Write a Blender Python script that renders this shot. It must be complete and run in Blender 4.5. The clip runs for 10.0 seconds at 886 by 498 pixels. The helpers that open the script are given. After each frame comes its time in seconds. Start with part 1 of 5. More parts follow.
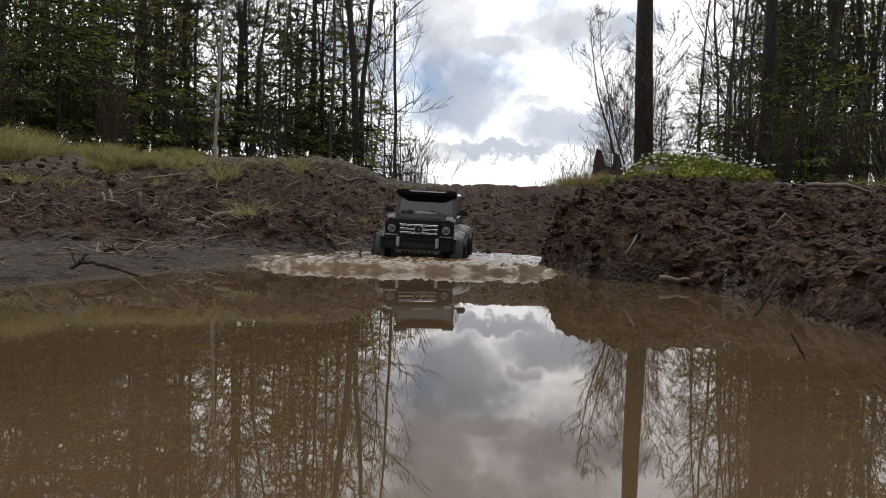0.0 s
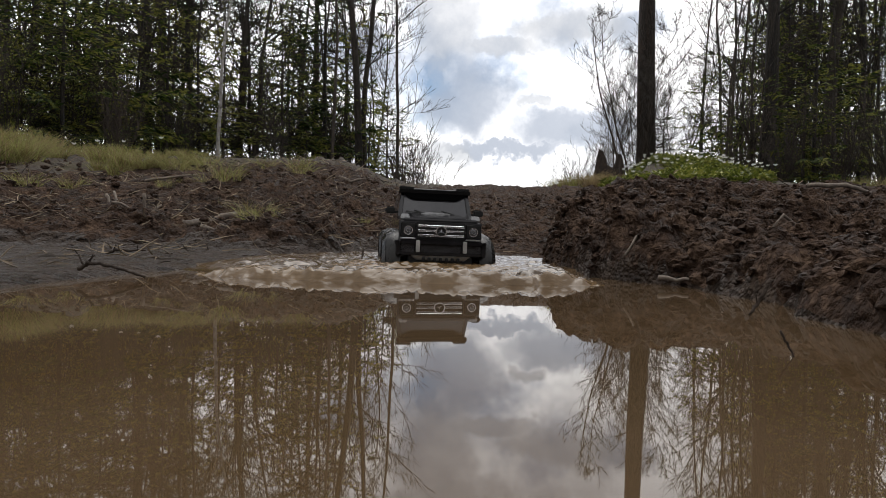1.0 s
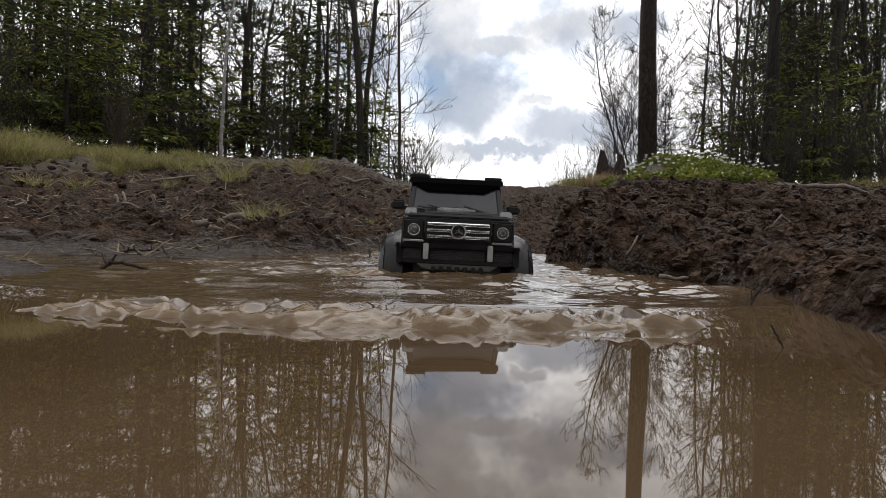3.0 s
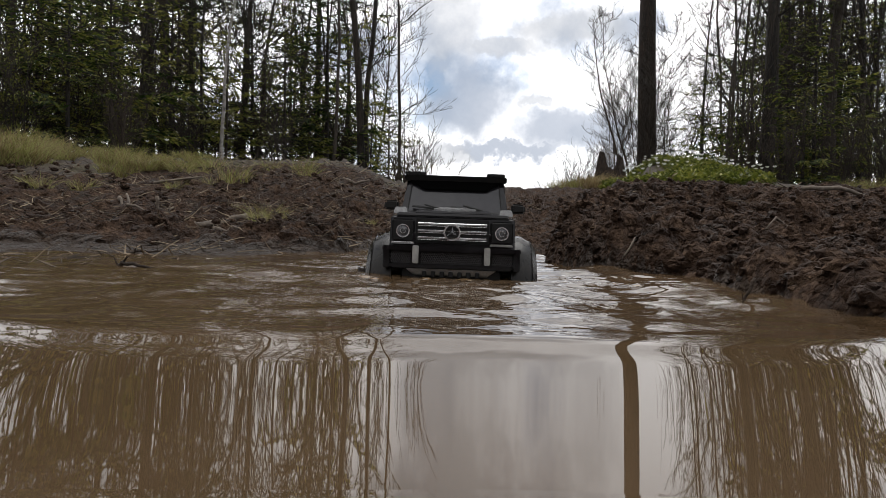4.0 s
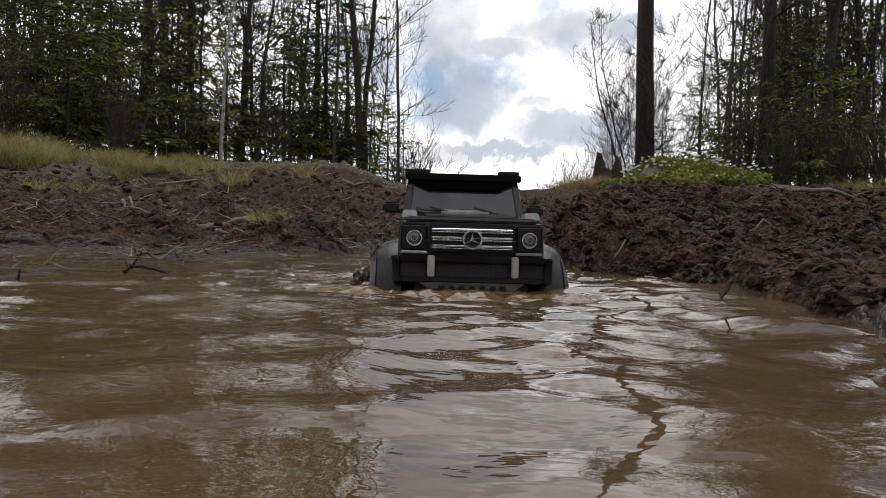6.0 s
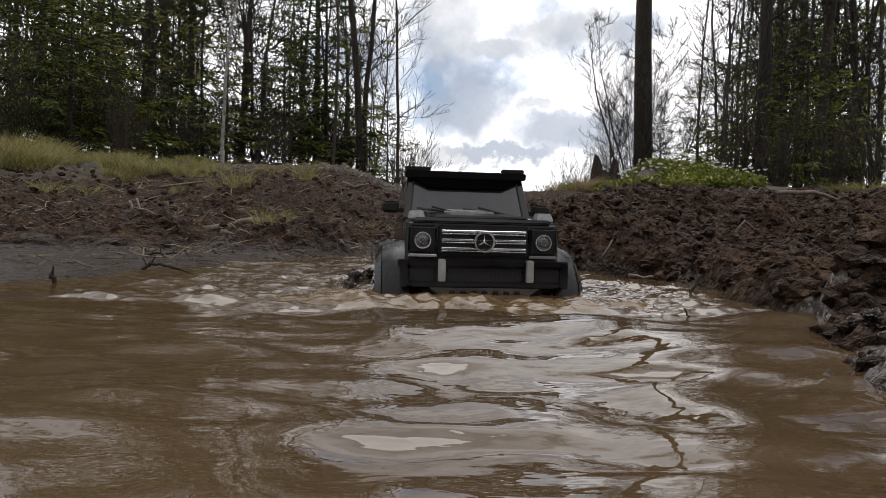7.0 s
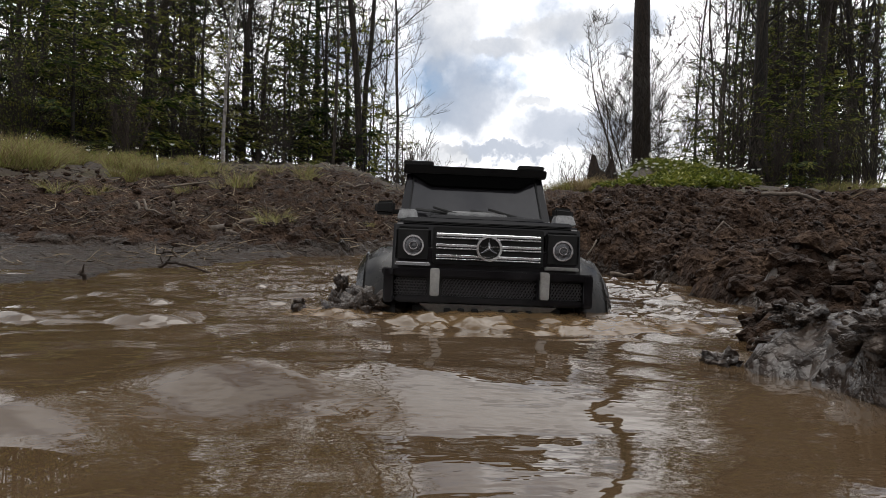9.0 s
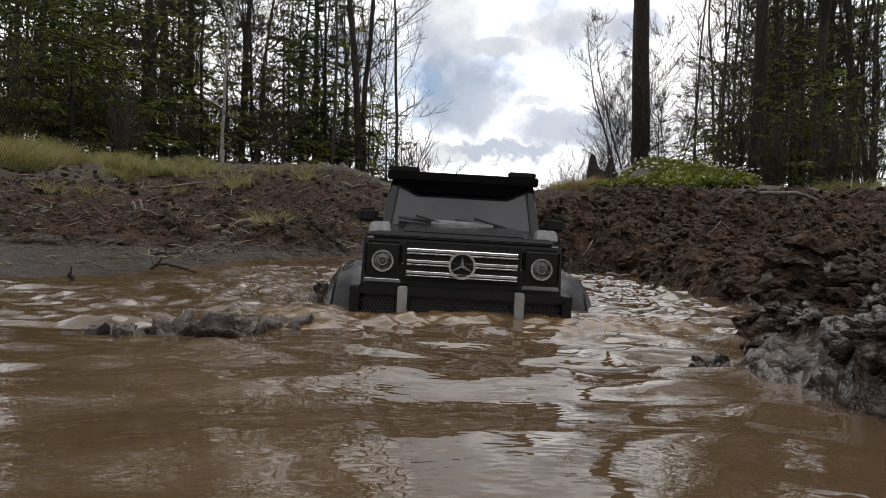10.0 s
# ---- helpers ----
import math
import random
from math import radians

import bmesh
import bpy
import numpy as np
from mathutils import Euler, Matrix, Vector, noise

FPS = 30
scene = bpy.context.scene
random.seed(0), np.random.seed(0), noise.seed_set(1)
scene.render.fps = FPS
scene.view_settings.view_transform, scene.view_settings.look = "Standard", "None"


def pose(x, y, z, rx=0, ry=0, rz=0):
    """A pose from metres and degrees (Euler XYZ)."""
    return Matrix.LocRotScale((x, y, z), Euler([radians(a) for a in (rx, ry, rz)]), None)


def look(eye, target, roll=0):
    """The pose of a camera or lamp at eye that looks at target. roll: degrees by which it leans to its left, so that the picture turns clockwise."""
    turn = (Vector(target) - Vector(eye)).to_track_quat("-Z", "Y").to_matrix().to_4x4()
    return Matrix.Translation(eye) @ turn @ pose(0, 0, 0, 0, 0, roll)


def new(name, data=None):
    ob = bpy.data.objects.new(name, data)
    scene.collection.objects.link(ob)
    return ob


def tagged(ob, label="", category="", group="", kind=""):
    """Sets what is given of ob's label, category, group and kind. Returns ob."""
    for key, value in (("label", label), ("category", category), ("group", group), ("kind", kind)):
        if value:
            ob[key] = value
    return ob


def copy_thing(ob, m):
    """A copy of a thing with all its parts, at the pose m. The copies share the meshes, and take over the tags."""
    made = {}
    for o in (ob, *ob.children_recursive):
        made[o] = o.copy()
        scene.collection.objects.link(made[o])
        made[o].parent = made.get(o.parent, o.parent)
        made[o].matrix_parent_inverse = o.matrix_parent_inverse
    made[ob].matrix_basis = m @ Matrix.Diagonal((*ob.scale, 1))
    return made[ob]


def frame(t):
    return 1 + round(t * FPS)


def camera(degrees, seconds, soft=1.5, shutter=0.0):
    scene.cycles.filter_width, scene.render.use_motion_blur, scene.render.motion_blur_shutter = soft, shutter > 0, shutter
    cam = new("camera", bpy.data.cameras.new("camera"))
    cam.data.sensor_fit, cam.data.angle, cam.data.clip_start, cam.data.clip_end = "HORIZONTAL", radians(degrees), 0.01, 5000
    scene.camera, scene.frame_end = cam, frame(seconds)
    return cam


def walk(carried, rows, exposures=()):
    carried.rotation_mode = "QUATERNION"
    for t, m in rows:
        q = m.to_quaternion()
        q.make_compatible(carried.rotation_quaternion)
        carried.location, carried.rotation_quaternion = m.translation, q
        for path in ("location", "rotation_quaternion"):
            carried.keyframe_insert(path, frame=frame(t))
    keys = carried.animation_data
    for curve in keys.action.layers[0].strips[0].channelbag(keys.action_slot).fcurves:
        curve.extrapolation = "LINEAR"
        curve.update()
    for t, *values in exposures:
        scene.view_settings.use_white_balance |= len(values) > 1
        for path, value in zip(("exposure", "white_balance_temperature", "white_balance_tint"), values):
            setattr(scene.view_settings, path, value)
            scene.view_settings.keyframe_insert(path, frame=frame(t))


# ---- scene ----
cam = camera(70.0, 10.0, soft=0.75)
PATH = [
    (0, (0.001, 0.001, 0.067), (0.001, 2.0, 0.026), 1.5),
    (0.5, (0.004, -0.008, 0.065), (-0.001, 1.991, 0.024), 1.4),
    (1, (0.003, -0.012, 0.068), (-0.005, 1.987, 0.028), 1.4),
    (1.5, (-0.001, -0.019, 0.07), (-0.011, 1.981, 0.03), 1.4),
    (2, (-0.005, -0.031, 0.07), (-0.016, 1.968, 0.029), 1.4),
    (2.5, (-0.006, -0.036, 0.068), (-0.018, 1.963, 0.027), 1.4),
    (4, (-0.011, -0.073, 0.07), (-0.022, 1.926, 0.032), 1.4),
    (4.5, (-0.011, -0.078, 0.071), (-0.022, 1.921, 0.034), 1.3),
    (5, (-0.01, -0.087, 0.072), (-0.02, 1.913, 0.035), 1.4),
    (5.5, (-0.008, -0.095, 0.074), (-0.018, 1.905, 0.037), 1.3),
    (7, (-0.001, -0.188, 0.071), (-0.008, 1.811, 0.04), 1.3),
    (7.5, (0.004, -0.231, 0.072), (-0.004, 1.769, 0.041), 1.3),
    (8, (0.005, -0.262, 0.077), (-0.004, 1.738, 0.044), 1.4),
    (8.5, (0.002, -0.278, 0.075), (-0.005, 1.722, 0.042), 1.4),
    (9, (0.01, -0.276, 0.075), (0.004, 1.724, 0.039), 1.3),
    (9.5, (0.017, -0.264, 0.076), (0.011, 1.736, 0.038), 1.3),
    (10, (0.021, -0.265, 0.077), (0.015, 1.735, 0.04), 1.2),
]
walk(cam, [(t, look(eye, target, roll)) for t, eye, target, roll in PATH])

# ---- world and light ----
def nodes_of(tree):
    tree.nodes.clear()
    def add(kind, **props):
        n = tree.nodes.new(kind)
        for k, v in props.items():
            if k == "op":
                n.operation = v
            elif k == "ins":
                for i, val in v.items():
                    if isinstance(val, bpy.types.NodeSocket):
                        tree.links.new(val, n.inputs[i])
                    else:
                        n.inputs[i].default_value = val
        return n
    return add


SUN_ELEVATION, SUN_AZIMUTH = 68.0, 10.0   # degrees; azimuth from +Y towards +X

world = bpy.data.worlds.new("sky")
world.use_nodes = True
scene.world = world
N = nodes_of(world.node_tree)


def m_(op, a, b=0.0, c=0.0):
    return N("ShaderNodeMath", op=op, ins={0: a, 1: b, 2: c}).outputs[0]


coord = N("ShaderNodeTexCoord").outputs["Generated"]
sky = N("ShaderNodeTexSky")
sky.sky_type = "NISHITA"
sky.sun_disc = False
sky.sun_elevation, sky.sun_rotation = radians(SUN_ELEVATION), radians(SUN_AZIMUTH)
n_warp = N("ShaderNodeTexNoise", ins={"Vector": coord, "Scale": 9.0, "Detail": 5.0, "Roughness": 0.62})
w_sub = N("ShaderNodeVectorMath", op="SUBTRACT", ins={0: n_warp.outputs["Color"], 1: (0.5, 0.5, 0.5)})
w_mul = N("ShaderNodeVectorMath", op="SCALE", ins={0: w_sub.outputs[0], 3: 0.13})
warped = N("ShaderNodeVectorMath", op="ADD", ins={0: coord, 1: w_mul.outputs[0]}).outputs[0]
sx = N("ShaderNodeSeparateXYZ", ins={0: warped})
ydir = m_("MAXIMUM", sx.outputs[1], 0.05)
cu, cv = m_("DIVIDE", sx.outputs[0], ydir), m_("DIVIDE", sx.outputs[2], ydir)


def cloud_patch(u, v, ru, rv):
    """A soft-edged dark cloud at a bearing (u = x/y, v = z/y)."""
    a = m_("DIVIDE", m_("SUBTRACT", cu, u), ru)
    b = m_("DIVIDE", m_("SUBTRACT", cv, v), rv)
    d = m_("ADD", m_("MULTIPLY", a, a), m_("MULTIPLY", b, b))
    k = N("ShaderNodeMapRange", ins={0: d, 1: 1.5, 2: 0.25, 3: 0.0, 4: 1.0})
    k.interpolation_type = "SMOOTHSTEP"
    return k.outputs[0]


def most(*masks):
    out = masks[0]
    for k in masks[1:]:
        out = m_("MAXIMUM", out, k)
    return out


blue_clouds = most(cloud_patch(0.035, 0.205, 0.085, 0.055), cloud_patch(0.20, 0.172, 0.09, 0.04),
                   cloud_patch(0.10, 0.142, 0.11, 0.012), cloud_patch(0.29, 0.33, 0.05, 0.045), cloud_patch(-0.16, 0.29, 0.09, 0.05))
grey_clouds = most(cloud_patch(0.185, 0.322, 0.085, 0.036), cloud_patch(0.08, 0.298, 0.09, 0.018), cloud_patch(0.0, 0.345, 0.07, 0.09),
                   cloud_patch(0.138, 0.213, 0.02, 0.012), cloud_patch(0.02, 0.44, 0.2, 0.05), cloud_patch(0.0, 0.13, 0.05, 0.02))
canopy = N("ShaderNodeMapRange", ins={0: cv, 1: 0.50, 2: 0.80, 3: 0.0, 4: 0.42})   # a grey cloud deck overhead
canopy.interpolation_type = "SMOOTHSTEP"
grey_clouds = m_("MAXIMUM", grey_clouds, canopy.outputs[0])
big = N("ShaderNodeTexNoise", ins={"Vector": coord, "Scale": 2.6, "Detail": 7.0, "Roughness": 0.58})
gap = N("ShaderNodeMapRange", ins={0: big.outputs[0], 1: 0.35, 2: 0.47, 3: 0.0, 4: 1.0}).outputs[0]
body = N("ShaderNodeTexNoise", ins={"Vector": warped, "Scale": 6.0, "Detail": 6.0, "Roughness": 0.6})
white = N("ShaderNodeMix")
white.data_type = "RGBA"
tone = N("ShaderNodeMapRange", ins={0: body.outputs[0], 1: 0.33, 2: 0.58, 3: 0.0, 4: 1.0}).outputs[0]


def mix_rgb(f, a, b):
    n = N("ShaderNodeMix")
    n.data_type = "RGBA"
    for i, val in ((0, f), (6, a), (7, b)):
        if isinstance(val, bpy.types.NodeSocket):
            world.node_tree.links.new(val, n.inputs[i])
        else:
            n.inputs[i].default_value = val
    return n.outputs[2]


CLOUD_BLUE, CLOUD_GREY, CLOUD_LIGHT, CLOUD_WHITE = (4.4, 5.0, 6.1, 1), (6.0, 6.2, 6.6, 1), (11.4, 11.5, 11.8, 1), (19.0, 18.8, 18.8, 1)
base_sky = mix_rgb(gap, sky.outputs[0], mix_rgb(tone, CLOUD_LIGHT, CLOUD_WHITE))
with_blue = mix_rgb(m_("MULTIPLY", blue_clouds, 0.84), base_sky, CLOUD_BLUE)
with_grey = mix_rgb(m_("MULTIPLY", grey_clouds, 0.7), with_blue, CLOUD_GREY)
# clouds shine towards the hidden sun and are greyer away from it
az, el = radians(SUN_AZIMUTH), radians(SUN_ELEVATION)
sun_from = Vector((math.sin(az) * math.cos(el), math.cos(az) * math.cos(el), math.sin(el)))
facing = N("ShaderNodeVectorMath", op="DOT_PRODUCT", ins={0: coord, 1: tuple(sun_from)}).outputs["Value"]
glare = N("ShaderNodeMapRange", ins={0: facing, 1: -0.35, 2: 0.62, 3: 0.34, 4: 1.0})
glare.interpolation_type = "SMOOTHSTEP"
back = N("ShaderNodeBackground", ins={0: with_grey, 1: m_("MULTIPLY", glare.outputs[0], 0.1)})
N("ShaderNodeOutputWorld", ins={0: back.outputs[0]})
world.node_tree.nodes.remove(white)

sun = new("sun", bpy.data.lights.new("sun", "SUN"))
sun.data.energy, sun.data.angle, sun.data.color = 1.6, radians(48), (1.0, 0.97, 0.93)
sun.matrix_world = look(sun_from * 50, (0, 0, 0))

# ---- materials ----
def material(name, colors, scale=20.0, rough=(0.7, 0.9), metal=0.0, bump=0.3, bump_scale=None, bump_dist=0.004, fine=6.0, per_object=0.0,
             per_island=0.0, ior=1.45, coat=0.0, stretch=(1, 1, 1), specular=0.5, translucent=0.0, crumbs=0.0):
    """Two scales of noise mix two or three base colours and drive roughness and fine relief."""
    mat = bpy.data.materials.new(name)
    mat.use_nodes = True
    tree = mat.node_tree
    A = nodes_of(tree)
    pos = A("ShaderNodeTexCoord").outputs["Object"]
    mp = A("ShaderNodeMapping", ins={0: pos, 3: stretch}).outputs[0]
    n1 = A("ShaderNodeTexNoise", ins={"Vector": mp, "Scale": scale, "Detail": 5.0, "Roughness": 0.6})
    n2 = A("ShaderNodeTexNoise", ins={"Vector": mp, "Scale": scale * fine, "Detail": 3.0, "Roughness": 0.6})
    s = A("ShaderNodeMath", op="MULTIPLY_ADD", ins={0: n2.outputs[0], 1: 0.45, 2: A("ShaderNodeMath", op="MULTIPLY", ins={0: n1.outputs[0], 1: 0.55}).outputs[0]}).outputs[0]
    if per_object:
        s = A("ShaderNodeMath", op="MULTIPLY_ADD", ins={0: A("ShaderNodeObjectInfo").outputs["Random"], 1: per_object, 2: s}).outputs[0]
        s = A("ShaderNodeMath", op="SUBTRACT", ins={0: s, 1: per_object / 2}).outputs[0]
    if per_island:
        s = A("ShaderNodeMath", op="MULTIPLY_ADD", ins={0: A("ShaderNodeNewGeometry").outputs["Random Per Island"], 1: per_island, 2: s}).outputs[0]
        s = A("ShaderNodeMath", op="SUBTRACT", ins={0: s, 1: per_island / 2}).outputs[0]
    ramp = A("ShaderNodeValToRGB", ins={0: s})
    stops = [0.34, 0.66] if len(colors) == 2 else [0.34, 0.5, 0.66]
    while len(ramp.color_ramp.elements) < len(stops):
        ramp.color_ramp.elements.new(0.5)
    for e, p, c in zip(ramp.color_ramp.elements, stops, colors):
        e.position, e.color = p, (*c, 1)
    rg = A("ShaderNodeMapRange", ins={0: n1.outputs[0], 1: 0.3, 2: 0.7, 3: rough[0], 4: rough[1]})
    bs = A("ShaderNodeBsdfPrincipled", ins={"Base Color": ramp.outputs[0], "Roughness": rg.outputs[0], "Metallic": metal, "IOR": ior,
                                            "Specular IOR Level": specular, "Coat Weight": coat})
    if bump:
        nb = A("ShaderNodeTexNoise", ins={"Vector": mp, "Scale": bump_scale or scale * fine, "Detail": 4.0, "Roughness": 0.65})
        relief = nb.outputs[0]
        if crumbs:      # broken crumbs of earth with sharp creases, at two sizes
            jig = A("ShaderNodeVectorMath", op="SCALE", ins={0: nb.outputs["Color"], 3: 0.007}).outputs[0]
            at = A("ShaderNodeVectorMath", op="ADD", ins={0: mp, 1: jig}).outputs[0]
            for size, share in ((crumbs, 1.5), (crumbs * 2.6, 0.7)):
                vo = A("ShaderNodeTexVoronoi", ins={"Vector": at, "Scale": size}).outputs["Distance"]
                relief = A("ShaderNodeMath", op="MULTIPLY_ADD", ins={0: vo, 1: -share, 2: relief}).outputs[0]
        b = A("ShaderNodeBump", ins={"Strength": bump, "Distance": bump_dist, "Height": relief})
        tree.links.new(b.outputs[0], bs.inputs["Normal"])
    out = bs.outputs[0]
    if translucent:
        tr = A("ShaderNodeBsdfTranslucent", ins={0: ramp.outputs[0]})
        out = A("ShaderNodeMixShader", ins={0: translucent, 1: out, 2: tr.outputs[0]}).outputs[0]
    A("ShaderNodeOutputMaterial", ins={0: out})
    return mat


MUD = material("wet_mud", [(0.008, 0.0045, 0.0030), (0.036, 0.0205, 0.0130), (0.110, 0.071, 0.047)], 13.0, (0.45, 1.0), bump=1.0, bump_scale=110, bump_dist=0.014, fine=7, specular=0.11, crumbs=42.0)
SHORE_MUD = material("glistening_mud", [(0.009, 0.0052, 0.0032), (0.025, 0.0150, 0.0092), (0.052, 0.035, 0.0235)], 16.0, (0.15, 0.85), bump=1.0, bump_scale=90, bump_dist=0.012, fine=6, specular=0.20, crumbs=55.0)
WET_CLAY = material("wet_clay", [(0.010, 0.0064, 0.0045), (0.030, 0.0200, 0.0140), (0.075, 0.054, 0.040)], 18.0, (0.08, 0.65), bump=0.9, bump_scale=80, bump_dist=0.009, fine=6, specular=0.48, crumbs=45.0)
EARTH = material("forest_floor", [(0.012, 0.008, 0.005), (0.032, 0.021, 0.012), (0.045, 0.040, 0.014)], 3.0, (0.8, 0.95), bump=0.6, bump_scale=30, bump_dist=0.03)
BARK = material("dark_bark", [(0.012, 0.010, 0.009), (0.035, 0.028, 0.022), (0.07, 0.056, 0.045)], 5.0, (0.8, 0.95), bump=0.9, bump_scale=28, bump_dist=0.03, stretch=(1, 1, 0.25), per_object=0.2)
PINE_BARK = material("pine_bark", [(0.008, 0.006, 0.005), (0.024, 0.017, 0.013), (0.055, 0.034, 0.023)], 6.0, (0.8, 0.95), bump=1.0, bump_scale=16, bump_dist=0.05, stretch=(1, 1, 0.3))
BIRCH = material("birch_bark", [(0.03, 0.028, 0.025), (0.28, 0.26, 0.23), (0.45, 0.43, 0.4)], 7.0, (0.6, 0.85), bump=0.4, stretch=(1, 1, 2.2))
TWIG = material("bare_twigs", [(0.014, 0.011, 0.009), (0.035, 0.027, 0.02), (0.07, 0.052, 0.038)], 8.0, (0.8, 0.95), bump=0.0, per_object=0.2)
NEEDLE = material("spruce_needles", [(0.016, 0.029, 0.006), (0.078, 0.106, 0.019), (0.23, 0.22, 0.045)], 2.5, (0.6, 0.8), bump=0.0, per_object=0.5, per_island=0.45, translucent=0.55)
LEAF = material("fresh_leaves", [(0.045, 0.060, 0.010), (0.11, 0.13, 0.02), (0.22, 0.22, 0.05)], 3.0, (0.5, 0.7), bump=0.0, per_island=0.4, translucent=0.35)
GRASS = material("spring_grass", [(0.12, 0.09, 0.035), (0.18, 0.20, 0.045), (0.30, 0.30, 0.10)], 4.0, (0.5, 0.7), bump=0.0, per_island=0.5, translucent=0.3)
DRY_GRASS = material("dry_grass", [(0.13, 0.085, 0.04), (0.24, 0.17, 0.08), (0.33, 0.26, 0.14)], 4.0, (0.6, 0.8), bump=0.0, per_island=0.5, translucent=0.3)
DEADWOOD = material("dead_wood", [(0.045, 0.034, 0.026), (0.10, 0.078, 0.060), (0.19, 0.155, 0.12)], 14.0, (0.65, 0.9), bump=0.7, bump_scale=90, bump_dist=0.004, stretch=(1, 1, 1))
WET_WOOD = material("wet_dark_wood", [(0.012, 0.009, 0.007), (0.03, 0.022, 0.017), (0.06, 0.045, 0.035)], 20.0, (0.5, 0.9), bump=0.8, bump_scale=60, bump_dist=0.01, specular=0.15)
PETAL = material("white_petals", [(0.62, 0.62, 0.6), (0.8, 0.8, 0.78)], 30.0, (0.5, 0.6), bump=0.0, translucent=0.2)
PAINT = material("black_car_paint", [(0.005, 0.0045, 0.0055), (0.010, 0.009, 0.0105)], 30.0, (0.05, 0.2), bump=0.05, bump_scale=300, bump_dist=0.0005, specular=0.42)
TRIM = material("black_plastic", [(0.003, 0.003, 0.003), (0.008, 0.0075, 0.007)], 60.0, (0.45, 0.65), bump=0.15, bump_scale=700, bump_dist=0.0006, specular=0.32)
ARCH = material("muddy_grey_plastic", [(0.003, 0.003, 0.0028), (0.008, 0.0072, 0.0066), (0.020, 0.017, 0.0145)], 26.0, (0.10, 0.42), bump=0.3, bump_scale=500, bump_dist=0.0006, stretch=(1, 1, 0.3), specular=0.25)
CHROME = material("chrome", [(0.68, 0.68, 0.69), (0.88, 0.88, 0.89)], 40.0, (0.10, 0.26), metal=1.0, bump=0.03, bump_scale=400, bump_dist=0.0004)
STEEL = material("dull_silver", [(0.28, 0.27, 0.26), (0.48, 0.47, 0.45)], 60.0, (0.35, 0.55), metal=0.8, bump=0.1, bump_scale=500, bump_dist=0.0004)
# near-black that paints the visor's shadow on the windscreen
SHADOW = material("shadow_black", [(0.0012, 0.0012, 0.0012), (0.002, 0.002, 0.002)], 60.0, (0.8, 0.9), bump=0.1, specular=0.02)
MESH = material("black_mesh", [(0.028, 0.026, 0.028), (0.065, 0.060, 0.062)], 80.0, (0.4, 0.6), bump=0.0, specular=0.3)
GLASS = material("tinted_glass", [(0.018, 0.017, 0.020), (0.028, 0.027, 0.030)], 12.0, (0.05, 0.13), bump=0.0, ior=1.5, specular=0.5)
LENS = material("lamp_lens", [(0.008, 0.008, 0.009), (0.20, 0.20, 0.21)], 150.0, (0.04, 0.14), metal=0.7, bump=0.6, bump_scale=420, bump_dist=0.002)
CLEAR = material("indicator_lens", [(0.09, 0.09, 0.09), (0.24, 0.24, 0.24)], 160.0, (0.1, 0.25), bump=0.1, bump_scale=500, bump_dist=0.0006)
RUBBER = material("muddy_rubber", [(0.012, 0.011, 0.010), (0.035, 0.029, 0.024), (0.08, 0.062, 0.05)], 30.0, (0.4, 0.8), bump=0.4, bump_scale=200, bump_dist=0.002)
WETMUD = material("splashed_mud", [(0.009, 0.0055, 0.0036), (0.026, 0.0165, 0.0105), (0.052, 0.035, 0.024)], 30.0, (0.12, 0.55), bump=0.8, bump_scale=120, bump_dist=0.006, specular=0.36)


def water_material(name, bump, scale, dist, tones, rough=0.015, gloss=0.76):
    mat = bpy.data.materials.new(name)
    mat.use_nodes = True
    A = nodes_of(mat.node_tree)
    pos = A("ShaderNodeTexCoord").outputs["Object"]
    n1 = A("ShaderNodeTexNoise", ins={"Vector": pos, "Scale": 5.0, "Detail": 4.0})
    ramp = A("ShaderNodeValToRGB", ins={0: n1.outputs[0]})
    for e, p, c in zip(ramp.color_ramp.elements, (0.35, 0.68), tones):
        e.position, e.color = p, (*c, 1)
    bs = A("ShaderNodeBsdfPrincipled", ins={"Base Color": ramp.outputs[0], "Roughness": rough, "IOR": 1.33, "Specular IOR Level": gloss})
    if bump:
        mp = A("ShaderNodeMapping", ins={0: pos, 3: (1, 2.0, 1)}).outputs[0]
        n2 = A("ShaderNodeTexNoise", ins={"Vector": mp, "Scale": scale, "Detail": 2.5, "Roughness": 0.5})
        b = A("ShaderNodeBump", ins={"Strength": bump, "Distance": dist, "Height": n2.outputs[0]})
        mat.node_tree.links.new(b.outputs[0], bs.inputs["Normal"])
    A("ShaderNodeOutputMaterial", ins={0: bs.outputs[0]})
    return mat


WATER_TONES = ((0.055, 0.0345, 0.0172), (0.071, 0.0465, 0.0265))
WATER = water_material("still_muddy_water", 0.02, 6.0, 0.004, WATER_TONES)
RIPPLE = water_material("rippled_muddy_water", 0.20, 34.0, 0.004, WATER_TONES)
AERATED = water_material("aerated_muddy_water", 0.25, 90.0, 0.004, ((0.082, 0.051, 0.024), (0.125, 0.081, 0.041)), 0.09, 0.5)

# ---- mesh helpers ----
def mesh_from(name, verts, faces, smooth=False):
    me = bpy.data.meshes.new(name)
    me.from_pydata(verts, [], faces)
    if smooth:
        me.polygons.foreach_set("use_smooth", [True] * len(me.polygons))
    me.update()
    return me


